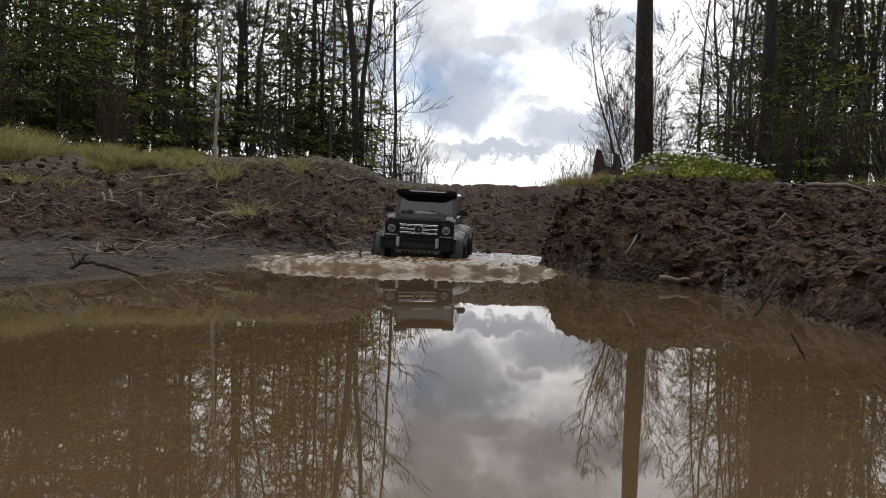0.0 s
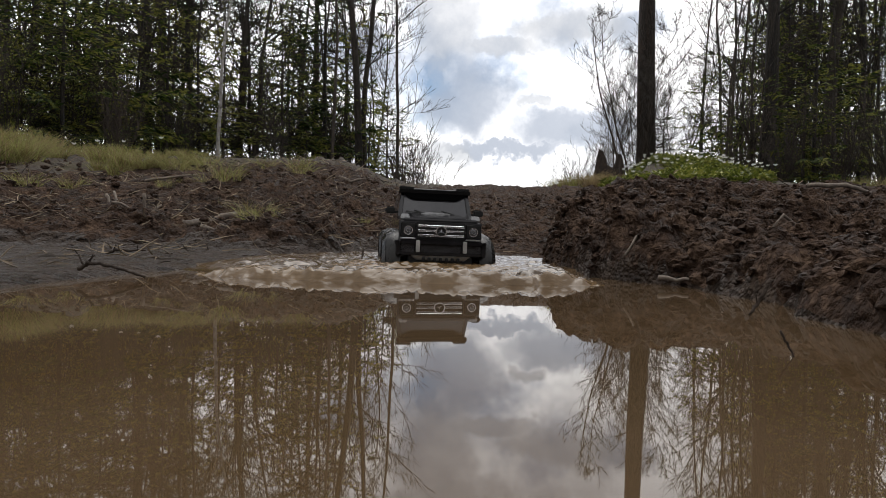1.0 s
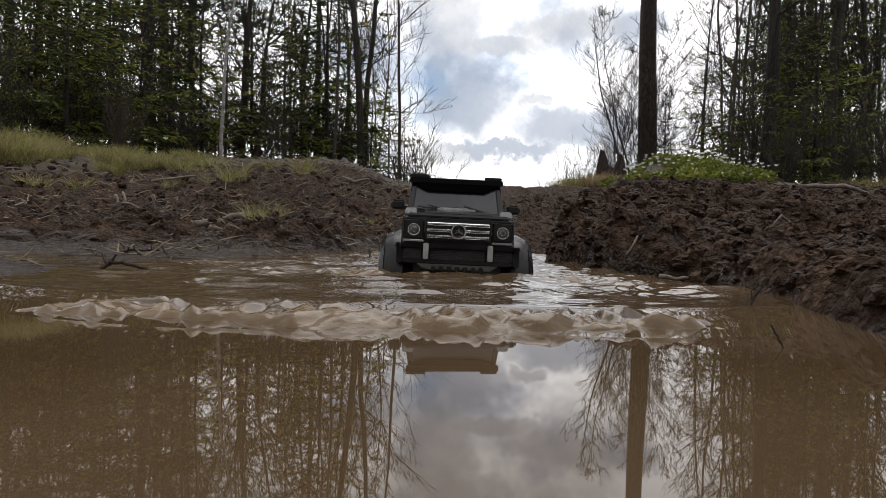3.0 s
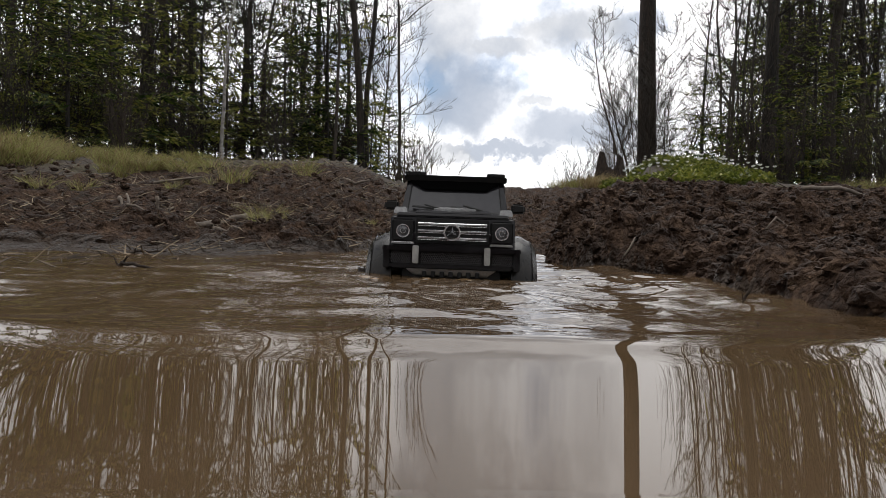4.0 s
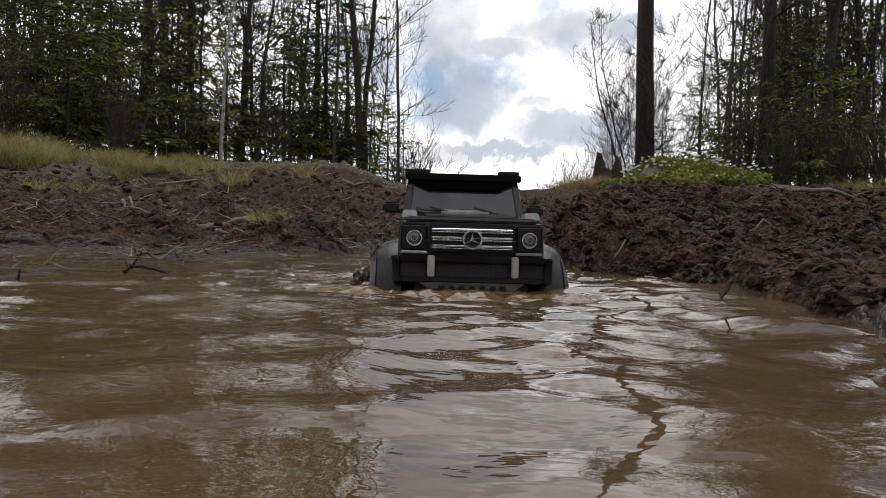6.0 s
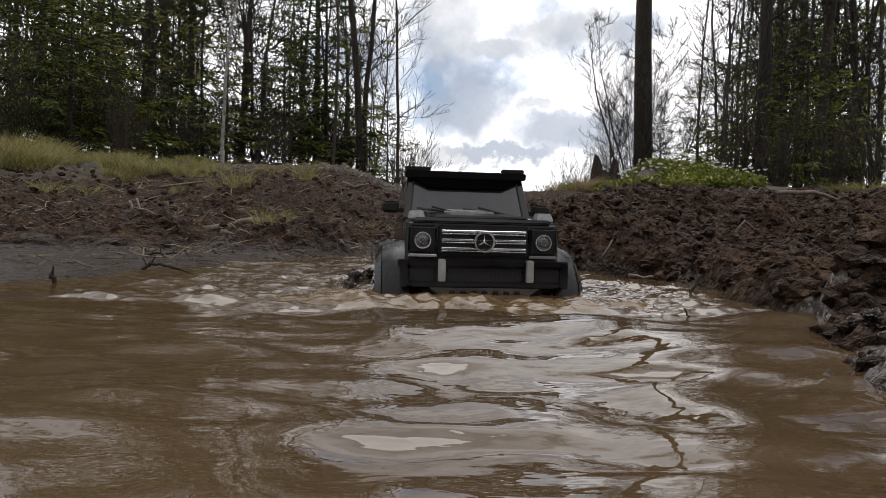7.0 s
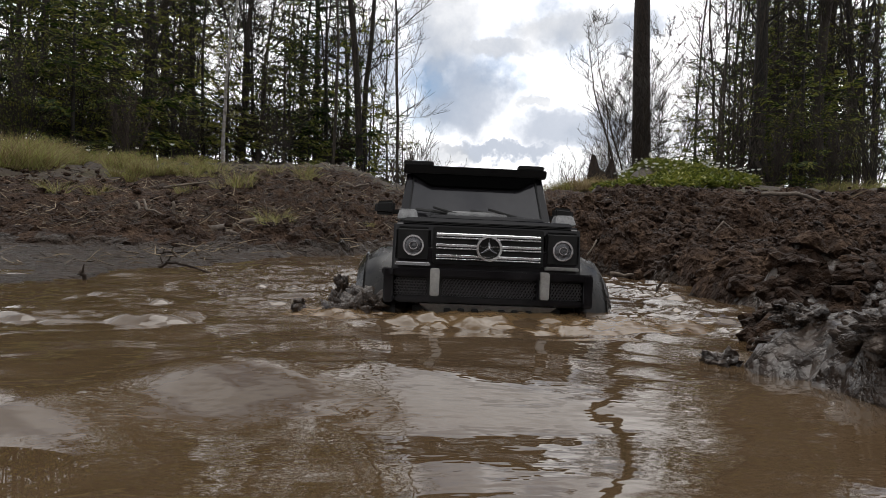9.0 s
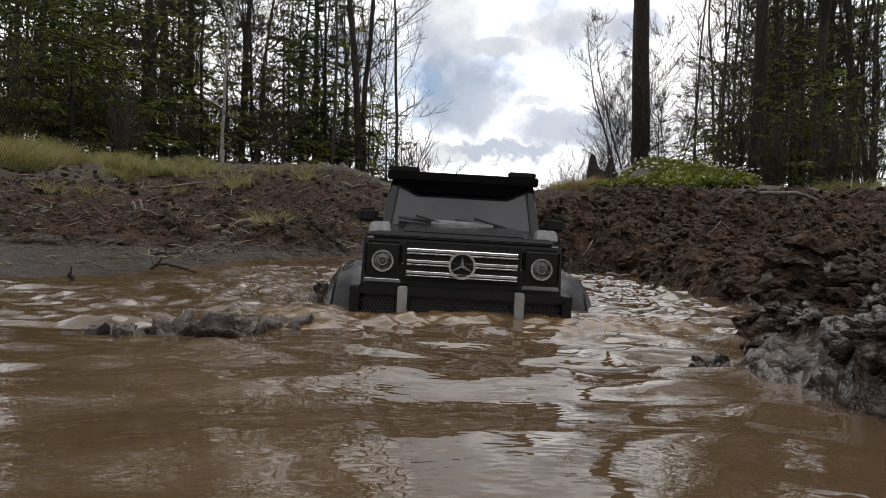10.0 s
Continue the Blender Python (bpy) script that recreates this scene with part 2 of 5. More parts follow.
def grid_mesh(name, xs, ys, zs, smooth=True):
    """A height field over the lines xs and ys; zs has the shape (len(ys), len(xs))."""
    nx, ny = len(xs), len(ys)
    X, Y = np.meshgrid(xs, ys)
    co = np.stack([X, Y, zs], -1).reshape(-1, 3).astype(np.float32)
    i = (np.arange(ny - 1)[:, None] * nx + np.arange(nx - 1)[None, :]).ravel()
    quads = np.stack([i, i + 1, i + 1 + nx, i + nx], -1).astype(np.int32)
    me = bpy.data.meshes.new(name)
    me.vertices.add(len(co))
    me.vertices.foreach_set("co", co.ravel())
    me.loops.add(quads.size)
    me.loops.foreach_set("vertex_index", quads.ravel())
    me.polygons.add(len(quads))
    me.polygons.foreach_set("loop_start", np.arange(0, quads.size, 4, dtype=np.int32))
    me.polygons.foreach_set("use_smooth", np.full(len(quads), smooth))
    me.update()
    me.validate()
    return me


def hash2(i, j, seed):
    h = (i.astype(np.int64) * 374761393 + j.astype(np.int64) * 668265263 + seed * 1442695041) & 0x7FFFFFFF
    h = ((h ^ (h >> 13)) * 1274126177) & 0x7FFFFFFF
    return ((h ^ (h >> 16)) & 0xFFFF) / 65535.0


def vnoise(x, y, seed):
    """Smooth value noise, -1 to 1."""
    i, j = np.floor(x), np.floor(y)
    a, b = x - i, y - j
    a, b = a * a * (3 - 2 * a), b * b * (3 - 2 * b)
    h = lambda p, q: hash2(i + p, j + q, seed)
    return 2 * ((h(0, 0) * (1 - a) + h(1, 0) * a) * (1 - b) + (h(0, 1) * (1 - a) + h(1, 1) * a) * b) - 1


def fbm(x, y, seed, octaves=4):
    return sum(vnoise(x * 2 ** k, y * 2 ** k, seed + k) * 0.5 ** k for k in range(octaves))


def clods(x, y, size, seed):
    """Trodden lumps: a dome of its own height in each cell, with sharp creases between."""
    x, y = x / size, y / size
    x, y = x + 0.35 * vnoise(x * 1.7, y * 1.7, seed + 50), y + 0.35 * vnoise(x * 1.7 + 9, y * 1.7, seed + 51)
    i, j = np.floor(x), np.floor(y)
    best, tall = np.full(x.shape, 9.0), np.zeros(x.shape)
    for p in (-1, 0, 1):
        for q in (-1, 0, 1):
            d = (x - i - p - hash2(i + p, j + q, seed)) ** 2 + (y - j - q - hash2(i + p, j + q, seed + 7)) ** 2
            near = d < best
            best = np.where(near, d, best)
            tall = np.where(near, hash2(i + p, j + q, seed + 13), tall)
    return (0.25 + tall) * np.clip(1 - best * 1.35, -0.35, 1)


def smooth(a, b, v):
    t = np.clip((v - a) / (b - a), 0, 1)
    return t * t * (3 - 2 * t)


# ---- the lie of the land: a pool at z = 0 between trodden mud banks ----
SHORE_LEFT = ([-3, -1.2, -0.6, 0.2, 0.59, 0.86, 1.15, 1.38, 1.79, 2.3, 6, 12, 40], [-0.2, -0.55, -0.62, -0.48, -0.37, -0.38, -0.37, -0.36, -0.31, -0.34, -0.62, -1.3, -4])
SHORE_RIGHT = ([-3, -1.2, -0.6, 0.0, 0.14, 0.22, 0.41, 0.64, 1.0, 1.1, 1.2, 1.56, 1.8, 2.3, 4, 6, 12, 40], [0.0, 0.3, 0.26, 0.165, 0.150, 0.200, 0.31, 0.32, 0.37, 0.31, 0.25, 0.225, 0.30, 0.50, 1.0, 1.6, 3.2, 10])
BANK_LEFT = ([-4, -1, 0.6, 1.3, 1.75, 2.1, 2.5, 3, 4, 5, 6, 8, 12, 20, 40, 120, 500], [0.3, 0.03, 0.006, 0.009, 0.017, 0.088, 0.12, 0.18, 0.36, 0.57, 0.71, 0.94, 1.42, 2.2, 3.0, 3.0, 3.0])
BANK_RIGHT = ([-4, -1, 0.0, 0.4, 0.7, 0.9, 1.04, 1.2, 1.68, 2.0, 2.3, 3, 4, 5.5, 7, 9, 12, 20, 40, 120, 500], [0.3, 0.04, 0.016, 0.012, 0.013, 0.024, 0.040, 0.066, 0.115, 0.185, 0.245, 0.30, 0.38, 0.52, 0.66, 0.84, 1.1, 1.8, 2.6, 3.0, 3.0])
TRACK = ([-4, -1.6, -1.0, 0.2, 1.4, 1.75, 2.05, 2.35, 3, 4, 5, 6.2, 8, 12, 30, 120, 500], [0.3, 0.1, -0.06, -0.115, -0.105, -0.075, -0.04, 0.01, 0.085, 0.245, 0.40, 0.555, 0.55, 0.45, 0.0, -1.0, -2.0])


def land(x, y, rough=True):
    xl, xr = np.interp(y, *SHORE_LEFT), np.interp(y, *SHORE_RIGHT)
    wob = 0.03 * fbm(x * 4, y * 4, 3, 3)
    left, right = xl - x + wob, x - xr + wob           # metres inland
    wide = np.interp(y, [0, 1.8, 2.6, 6, 12, 40], [0.30, 0.28, 0.35, 0.7, 2.0, 6.0])
    steep = np.interp(y, [0, 0.3, 1.0, 1.15, 1.6, 2.4, 6, 12, 40], [0.10, 0.10, 0.18, 0.16, 0.16, 0.28, 0.7, 2.0, 6.0])
    kl, kr = smooth(-wide * 0.35, wide * 0.65, left), smooth(-steep * 0.45, steep * 0.55, right)
    zt, zl, zr = np.interp(y + 0.25 * vnoise(x * 2.2, x * 0 + 0.5, 33) * (1 - smooth(-0.9, -0.6, y)), *TRACK), np.interp(y, *BANK_LEFT), np.interp(y, *BANK_RIGHT)
    zl = zl + 0.03 * smooth(1.6, 2.4, y) * fbm(x * 1.3, y * 1.3, 21, 3)
    # mossy knoll with the flowers and the stump
    zr = zr + 0.29 * np.exp(-((x - 2.45) / 0.72) ** 2 - ((y - 7.2) / 1.5) ** 2)
    # mounds at the near edge of the pool
    zr = zr + 0.004 * np.exp(-((x - 0.27) / 0.09) ** 2 - ((y - 0.20) / 0.09) ** 2) + 0.003 * np.exp(-((x - 0.29) / 0.10) ** 2 - ((y - 0.02) / 0.12) ** 2)
    z = zt * (1 - kl) * (1 - kr) + zl * kl * (1 - kr) + zr * kr
    # lower flat wet strip at the left shore: kl reaches zero height right at the shore
    if not rough:
        return z
    dry = np.maximum(smooth(-0.012, 0.045, z), smooth(-0.06, 0.005, z) * (1 - smooth(0.35, 0.6, y)) * smooth(-0.10, -0.02, right))
    dry = np.maximum(dry, 0.8 * smooth(-0.02, 0.02, z) * smooth(0.3, 0.5, y) * smooth(-0.05, 0.05, right))
    flat = 1 - smooth(1.55, 2.0, y + 0.08 * fbm(x * 3, y * 3, 31, 2))
    flat = flat * smooth(0.0, 0.12, left)              # the smooth wet flat on the left
    near = 1 - smooth(5.0, 9.0, y)
    amp = dry * near * (1 - 0.88 * flat) 
    amp = amp * (0.75 + 0.25 * smooth(0.35, 0.7, y))
    track = np.exp(-((x - 0.06 - 0.05 * y) / 0.35) ** 2) * smooth(2, 3, y)
    amp = amp * (1 - 0.35 * track)
    lumps = 0.022 * clods(x, y, 0.17, 1) + 0.022 * clods(x, y, 0.085, 2) + 0.023 * clods(x, y, 0.050, 3) + 0.015 * clods(x, y, 0.027, 4) + 0.022 * fbm(x * 5, y * 5, 41, 4)
    lumps = lumps - 0.010 * (1 - np.abs(vnoise(x * 26, y * 26, 45))) ** 3 + 0.006 * vnoise(x * 55, y * 55, 46)
    z = z + amp * (1.15 * lumps - 0.019)
    z = z + dry * flat * 0.003 * (clods(x, y, 0.05, 5) + fbm(x * 30, y * 30, 6, 2))
    z = z + smooth(7, 12, y) * 0.05 * fbm(x * 0.8, y * 0.8, 61, 4)
    return z


def height(x, y):
    return float(land(np.array([float(x)]), np.array([float(y)]))[0])


def spread(dense_from, dense_to, step, far_from, far_to, growth):
    mid = list(np.arange(dense_from, dense_to + step / 2, step))
    up, d = [dense_to], step
    while up[-1] < far_to:
        d *= growth
        up.append(up[-1] + d)
    down, d = [dense_from], step
    while down[-1] > far_from:
        d *= growth
        down.append(down[-1] - d)
    return np.array(sorted(set(down[1:] + mid + up[1:])))


gx = spread(-0.9, 0.85, 0.0072, -450, 450, 1.05)
gy = spread(0.0, 2.2, 0.0072, -60, 600, 1.027)
GX, GY = np.meshgrid(gx, gy)
GZ = land(GX, GY)
ground_mesh = grid_mesh("ground", gx, gy, GZ)
# crumbling: lumps lean and overhang sideways
crumb = smooth(0.0, 0.03, GZ) * (1 - smooth(4.0, 6.0, GY)) * smooth(0.8, 1.7, GY)
lean_x = crumb * (0.012 * vnoise(GX * 22 + GZ * 26, GY * 22, 301) + 0.005 * vnoise(GX * 55 + GZ * 70, GY * 55, 302))
lean_y = crumb * (0.012 * vnoise(GX * 22, GY * 22 + GZ * 26, 303) + 0.005 * vnoise(GX * 55, GY * 55 + GZ * 70, 304))
ground_mesh.vertices.foreach_set("co", np.stack([GX + lean_x, GY + lean_y, GZ], -1).astype(np.float32).ravel())
ground_mesh.update()
ground_mesh.materials.append(MUD)
ground_mesh.materials.append(EARTH)
ground_mesh.materials.append(SHORE_MUD)
ground_mesh.materials.append(WET_CLAY)
cx_, cy_ = (gx[:-1] + gx[1:]) / 2, (gy[:-1] + gy[1:]) / 2
CX, CY = np.meshgrid(cx_, cy_)
grassy = (CY + 0.25 * fbm(CX * 3, CY * 3, 71, 3) > np.where(CX < 0, 5.2 - 0.9 * np.clip(-CX - 1.5, 0, 2), np.where(CX > 0.9 + 0.1 * CY, 3.4, 8.0)))
low = land(CX, CY, False) + 0.012 * fbm(CX * 9, CY * 9, 75, 3)
shore = (low < np.where(CX > 0.12, 0.003, 0.030)) & (CY < 2.6) & (CX + 0.5 * fbm(CX * 2, CY * 2, 78, 3) > -2.4) & ~grassy
ground_mesh.polygons.foreach_set("material_index", np.where((CX > 0.1) & (np.hypot(CX - 0.25, CY - 0.08) + 0.08 * fbm(CX * 7, CY * 7, 77, 3) < 0.36), 3, grassy + 2 * shore).astype(np.int32).ravel())
ground = tagged(new("ground", ground_mesh), "dark trodden wet mud banks sloping to a puddle", "ground", kind="structure")

# ---- water ----
wx, wy = np.arange(-2.6, 1.2, 0.1), np.arange(-1.7, 2.7, 0.1)
water_mesh = grid_mesh("water", wx, wy, np.full((len(wy), len(wx)), -0.004))
water_mesh.materials.append(WATER)
water = tagged(new("water", water_mesh), "still brown muddy puddle mirroring the forest and clouds", "water", kind="structure")


def ripples(x, y):
    """Smooth swells with shorter choppy waves on them, left behind a wave front."""
    wx_, wy_ = x + 0.05 * vnoise(x * 5, y * 5, 5), y + 0.04 * vnoise(x * 6 + 4, y * 6, 6)
    a = 0.0088 * vnoise(wx_ * 4.6, wy_ * 7.0, 81) + 0.0048 * vnoise(wx_ * 10, wy_ * 16, 82)
    a = a * (0.35 + 0.65 * smooth(-0.40, -0.05, x))
    late = smooth(0.72, 0.90, y) * (1 - smooth(1.2, 1.45, y))      # broad glassy swells follow the first chop
    return (0.8 + 0.35 * late) * a + (1 - 0.7 * late) * (0.0026 * vnoise(wx_ * 19, wy_ * 36, 83) + 0.0020 * vnoise(wx_ * 36, wy_ * 58, 84))


# the disturbed sheet: a long low swell leads its curved front towards the near shore
rx_, ry_ = np.arange(-1.7, 0.7, 0.0095), np.concatenate([np.arange(-0.42, 1.9, 0.0078), np.arange(1.9, 3.9, 0.016)])
RX, RY = np.meshgrid(rx_, ry_)
back_of = RY - 0.70 * (RX + 0.05) ** 2 - 0.03 * vnoise(RX * 4, RX * 0 + 0.3, 88)
rise = np.clip((back_of + 0.16) / 0.22, 0, 1)          # hollow glassy front, steepest under its lip
lip = smooth(0.020, 0.070, back_of) * (1 - smooth(0.08, 0.20, back_of))
sheet = -0.0041 + 0.0128 * rise ** 2.0 + 0.0035 * smooth(0.06, 0.35, back_of) + 0.0018 * lip * (1 + 0.5 * vnoise(RX * 5, RY * 3, 86)) + ripples(RX, RY) * smooth(0.07, 0.26, back_of)
sheet = sheet + 0.0014 * vnoise(RX * 36, RY * 50, 85) * smooth(0.06, 0.10, back_of) * (1 - smooth(0.25, 0.55, back_of))
sheet = sheet + 0.0007 * vnoise(RX * 9, RY * 3, 87) * rise * (1 - smooth(0.05, 0.07, back_of)) - 0.05 * (1 - smooth(-0.24, -0.17, back_of))
sheet_mesh = grid_mesh("rippled_water", rx_, ry_, sheet)
sheet_mesh.materials.append(RIPPLE)
sheet_mesh.materials.append(WATER)
glassy = (back_of[:-1, :-1] < 0.066).astype(np.int32)
sheet_mesh.polygons.foreach_set("material_index", glassy.ravel())
rippled = tagged(new("rippled_water", sheet_mesh), "choppy brown muddy water spreading behind a wave front", "water", kind="structure")

# the breaking crest that runs ahead of it
kx, ky = np.arange(-0.58, 0.38, 0.0040), np.arange(-0.10, 0.34, 0.004)
KX, KY = np.meshgrid(kx, ky)
bowed = KY - 0.35 * (KX + 0.05) ** 2 - 0.014 * vnoise(KX * 7, KX * 0, 90) - 0.006 * vnoise(KX * 30, KY * 12, 89) - 0.003 * vnoise(KX * 80, KY * 60, 88)
face = smooth(-0.022, 0.014, bowed) * (1 - smooth(0.03, 0.30, bowed))
chop = 0.003 * vnoise(KX * 9, KY * 14, 93) + 0.004 * vnoise(KX * 30, KY * 55, 91) + 0.006 * vnoise(KX * 62, KY * 90, 92) + 0.004 * vnoise(KX * 110, KY * 120, 94) + 0.004 * clods(KX, KY, 0.018, 95)
ends = smooth(-0.50, -0.28, KX) * (1 - smooth(0.17, 0.32, KX))
crest = -0.022 + (0.025 * face + 0.85 * chop * face ** 0.5 * smooth(-0.03, 0.02, bowed)) * ends
crest_mesh = grid_mesh("wave_crest", kx, ky, crest)
crest_mesh.materials.append(AERATED)
crest_mesh.materials.append(RIPPLE)
crest_mesh.polygons.foreach_set("material_index", (bowed[:-1, :-1] + 0.03 * vnoise(KX * 14, KY * 14, 87)[:-1, :-1] > 0.05).astype(np.int32).ravel())
wave = tagged(new("wave_crest", crest_mesh), "low foaming brown wave pushed up by the car", "wave")

# water churned up round the car
hx = np.arange(-0.62, 0.50, 0.0048)
hy = np.concatenate([np.arange(-0.40, -0.2, 0.0036), np.arange(-0.2, 0.75, 0.0062)])
HX, HY = np.meshgrid(hx, hy)
edge = smooth(-0.62, -0.36, HX) * (1 - smooth(0.26, 0.50, HX)) * smooth(-0.40, -0.29, HY + 0.3 * HX ** 2) * (1 - smooth(0.45, 0.75, HY))
boil = np.exp(-((HX - 0.0) / 0.16) ** 2 - ((HY + 0.295) / 0.04) ** 2)
churn = 0.003 * clods(HX, HY, 0.02, 94) + 0.004 * clods(HX + 0.02 * vnoise(HX * 12, HY * 12, 7), HY, 0.055, 95) + 0.005 * vnoise(HX * 16, HY * 22, 96) + 0.0035 * vnoise(HX * 40, HY * 52, 97) + 0.0018 * vnoise(HX * 85, HY * 100, 98)
churned_mesh = grid_mesh("churned_water", hx, hy, -0.020 + (0.022 + churn * 0.75 + boil * (-0.0030 + 0.006 * clods(HX, HY, 0.017, 99) + 0.004 * vnoise(HX * 70, HY * 80, 100))) * edge)
churned_mesh.materials.append(RIPPLE)
churned_mesh.materials.append(AERATED)
churned_mesh.polygons.foreach_set("material_index", (boil[:-1, :-1] > 0.2).astype(np.int32).ravel())
churned = tagged(new("churned_water", churned_mesh), "muddy water churned into small peaks round the car", "water")

# ---- trees ----
class Tubes:
    """Collects tapered branches and small leaves as plain vertex and face lists."""

    def __init__(self):
        self.v, self.f = [], []

    def tube(self, pts, radii, n=4):
        base = len(self.v)
        for k, (p, r) in enumerate(zip(pts, radii)):
            a = pts[min(k + 1, len(pts) - 1)] - pts[max(k - 1, 0)]
            a = a.normalized() if a.length > 1e-9 else Vector((0, 0, 1))
            s = a.cross(Vector((0.3, 0.9, 0.1)))
            s = s.normalized() if s.length > 1e-6 else Vector((1, 0, 0))
            t = a.cross(s)
            for i in range(n):
                w = 2 * math.pi * i / n
                self.v.append(p + (s * math.cos(w) + t * math.sin(w)) * r)
        for k in range(len(pts) - 1):
            for i in range(n):
                a, b = base + k * n + i, base + k * n + (i + 1) % n
                self.f.append((a, b, b + n, a + n))

    def blade(self, p, along, side, length, width):
        b = len(self.v)
        m = p + along * (length * 0.45)
        self.v += [p, m + side * width, p + along * length, m - side * width]
        self.f.append((b, b + 1, b + 2, b + 3))

    def mesh(self, name, mat, shade=False):
        me = mesh_from(name, self.v, self.f, shade)
        me.materials.append(mat)
        return me


def wander(rng, p, d, length, steps, bend, up=0.0):
    pts, d = [p.copy()], d.normalized()
    for _ in range(steps):
        d = (d + Vector((rng.uniform(-bend, bend), rng.uniform(-bend, bend), rng.uniform(-bend, bend) + up))).normalized()
        pts.append(pts[-1] + d * (length / steps))
    return pts


def part(name, me, parent, label=""):
    ob = new(name, me)
    ob.parent = parent
    return tagged(ob, label)


def empty(name, label, category, group="", kind=""):
    return tagged(new(name), label, category, group, kind)


def bare_tree(seed, tall, girth, bark, label, low=0.12, limbs=26, lean=0.02, steep=0.55, twig_len=1.0, forks=1, twigs=(5, 8), thin=1.0, bend=0.10):
    """A leafless broadleaf: wandering trunks, limbs, and two orders of fine twigs."""
    rng = random.Random(seed)
    wood, fine = Tubes(), Tubes()
    for fork in range(forks):
        d0 = Vector((rng.uniform(-lean, lean) + (fork - (forks - 1) / 2) * 0.16, rng.uniform(-lean, lean), 1))
        pts = wander(rng, Vector((0.06 * fork, 0, -0.1)), d0, tall, 14, bend, 0.03)
        g = girth * (1 - 0.2 * fork)
        rad = [g * (1.25 if k == 0 else 1 - 0.9 * k / 14) for k in range(15)]
        wood.tube(pts, rad, 8)
        for _ in range(limbs // forks):
            h = low + (1 - low) * rng.random() ** 0.8
            k = min(int(h * 14), 13)
            p = pts[k].lerp(pts[k + 1], h * 14 - k)
            a = rng.uniform(0, 6.283)
            d = Vector((math.cos(a), math.sin(a), rng.uniform(0.2, 1.4) * steep * 1.6))
            ln = tall * rng.uniform(0.12, 0.26) * (1.15 - h * 0.7) * twig_len
            lp = wander(rng, p, d, ln, 6, 0.16, 0.05)
            r0 = max(rad[k] * 0.22, 0.006)
            wood.tube(lp, [thin * r0 * (1 - 0.85 * i / 6) + 0.0015 for i in range(7)], 4)
            for _ in range(rng.randint(*twigs)):
                i = rng.randint(1, 5)
                b = rng.uniform(0, 6.283)
                d2 = (lp[i + 1] - lp[i]).normalized() + Vector((math.cos(b), math.sin(b), rng.uniform(-0.1, 0.7))) * 0.75
                tl = ln * rng.uniform(0.2, 0.5)
                tp = wander(rng, lp[i], d2, tl, 3, 0.2, 0.06)
                fine.tube(tp, [thin * (0.0085 * (1 - 0.26 * j) + 0.002) for j in range(4)], 3)
                for _ in range(rng.randint(3, 5)):
                    j = rng.randint(1, 3)
                    c = rng.uniform(0, 6.283)
                    d3 = (tp[j] - tp[j - 1]).normalized() + Vector((math.cos(c), math.sin(c), rng.uniform(-0.2, 0.6))) * 0.8
                    fine.tube(wander(rng, tp[j], d3, tl * rng.uniform(0.25, 0.6), 1, 0.2, 0.05), [0.0050 * thin, 0.0022], 3)
    tree = empty("bare_tree", label, "tree")
    part("trunk", wood.mesh("trunk", bark, True), tree)
    part("crown", fine.mesh("crown", TWIG), tree, "fine leafless twigs")
    return tree


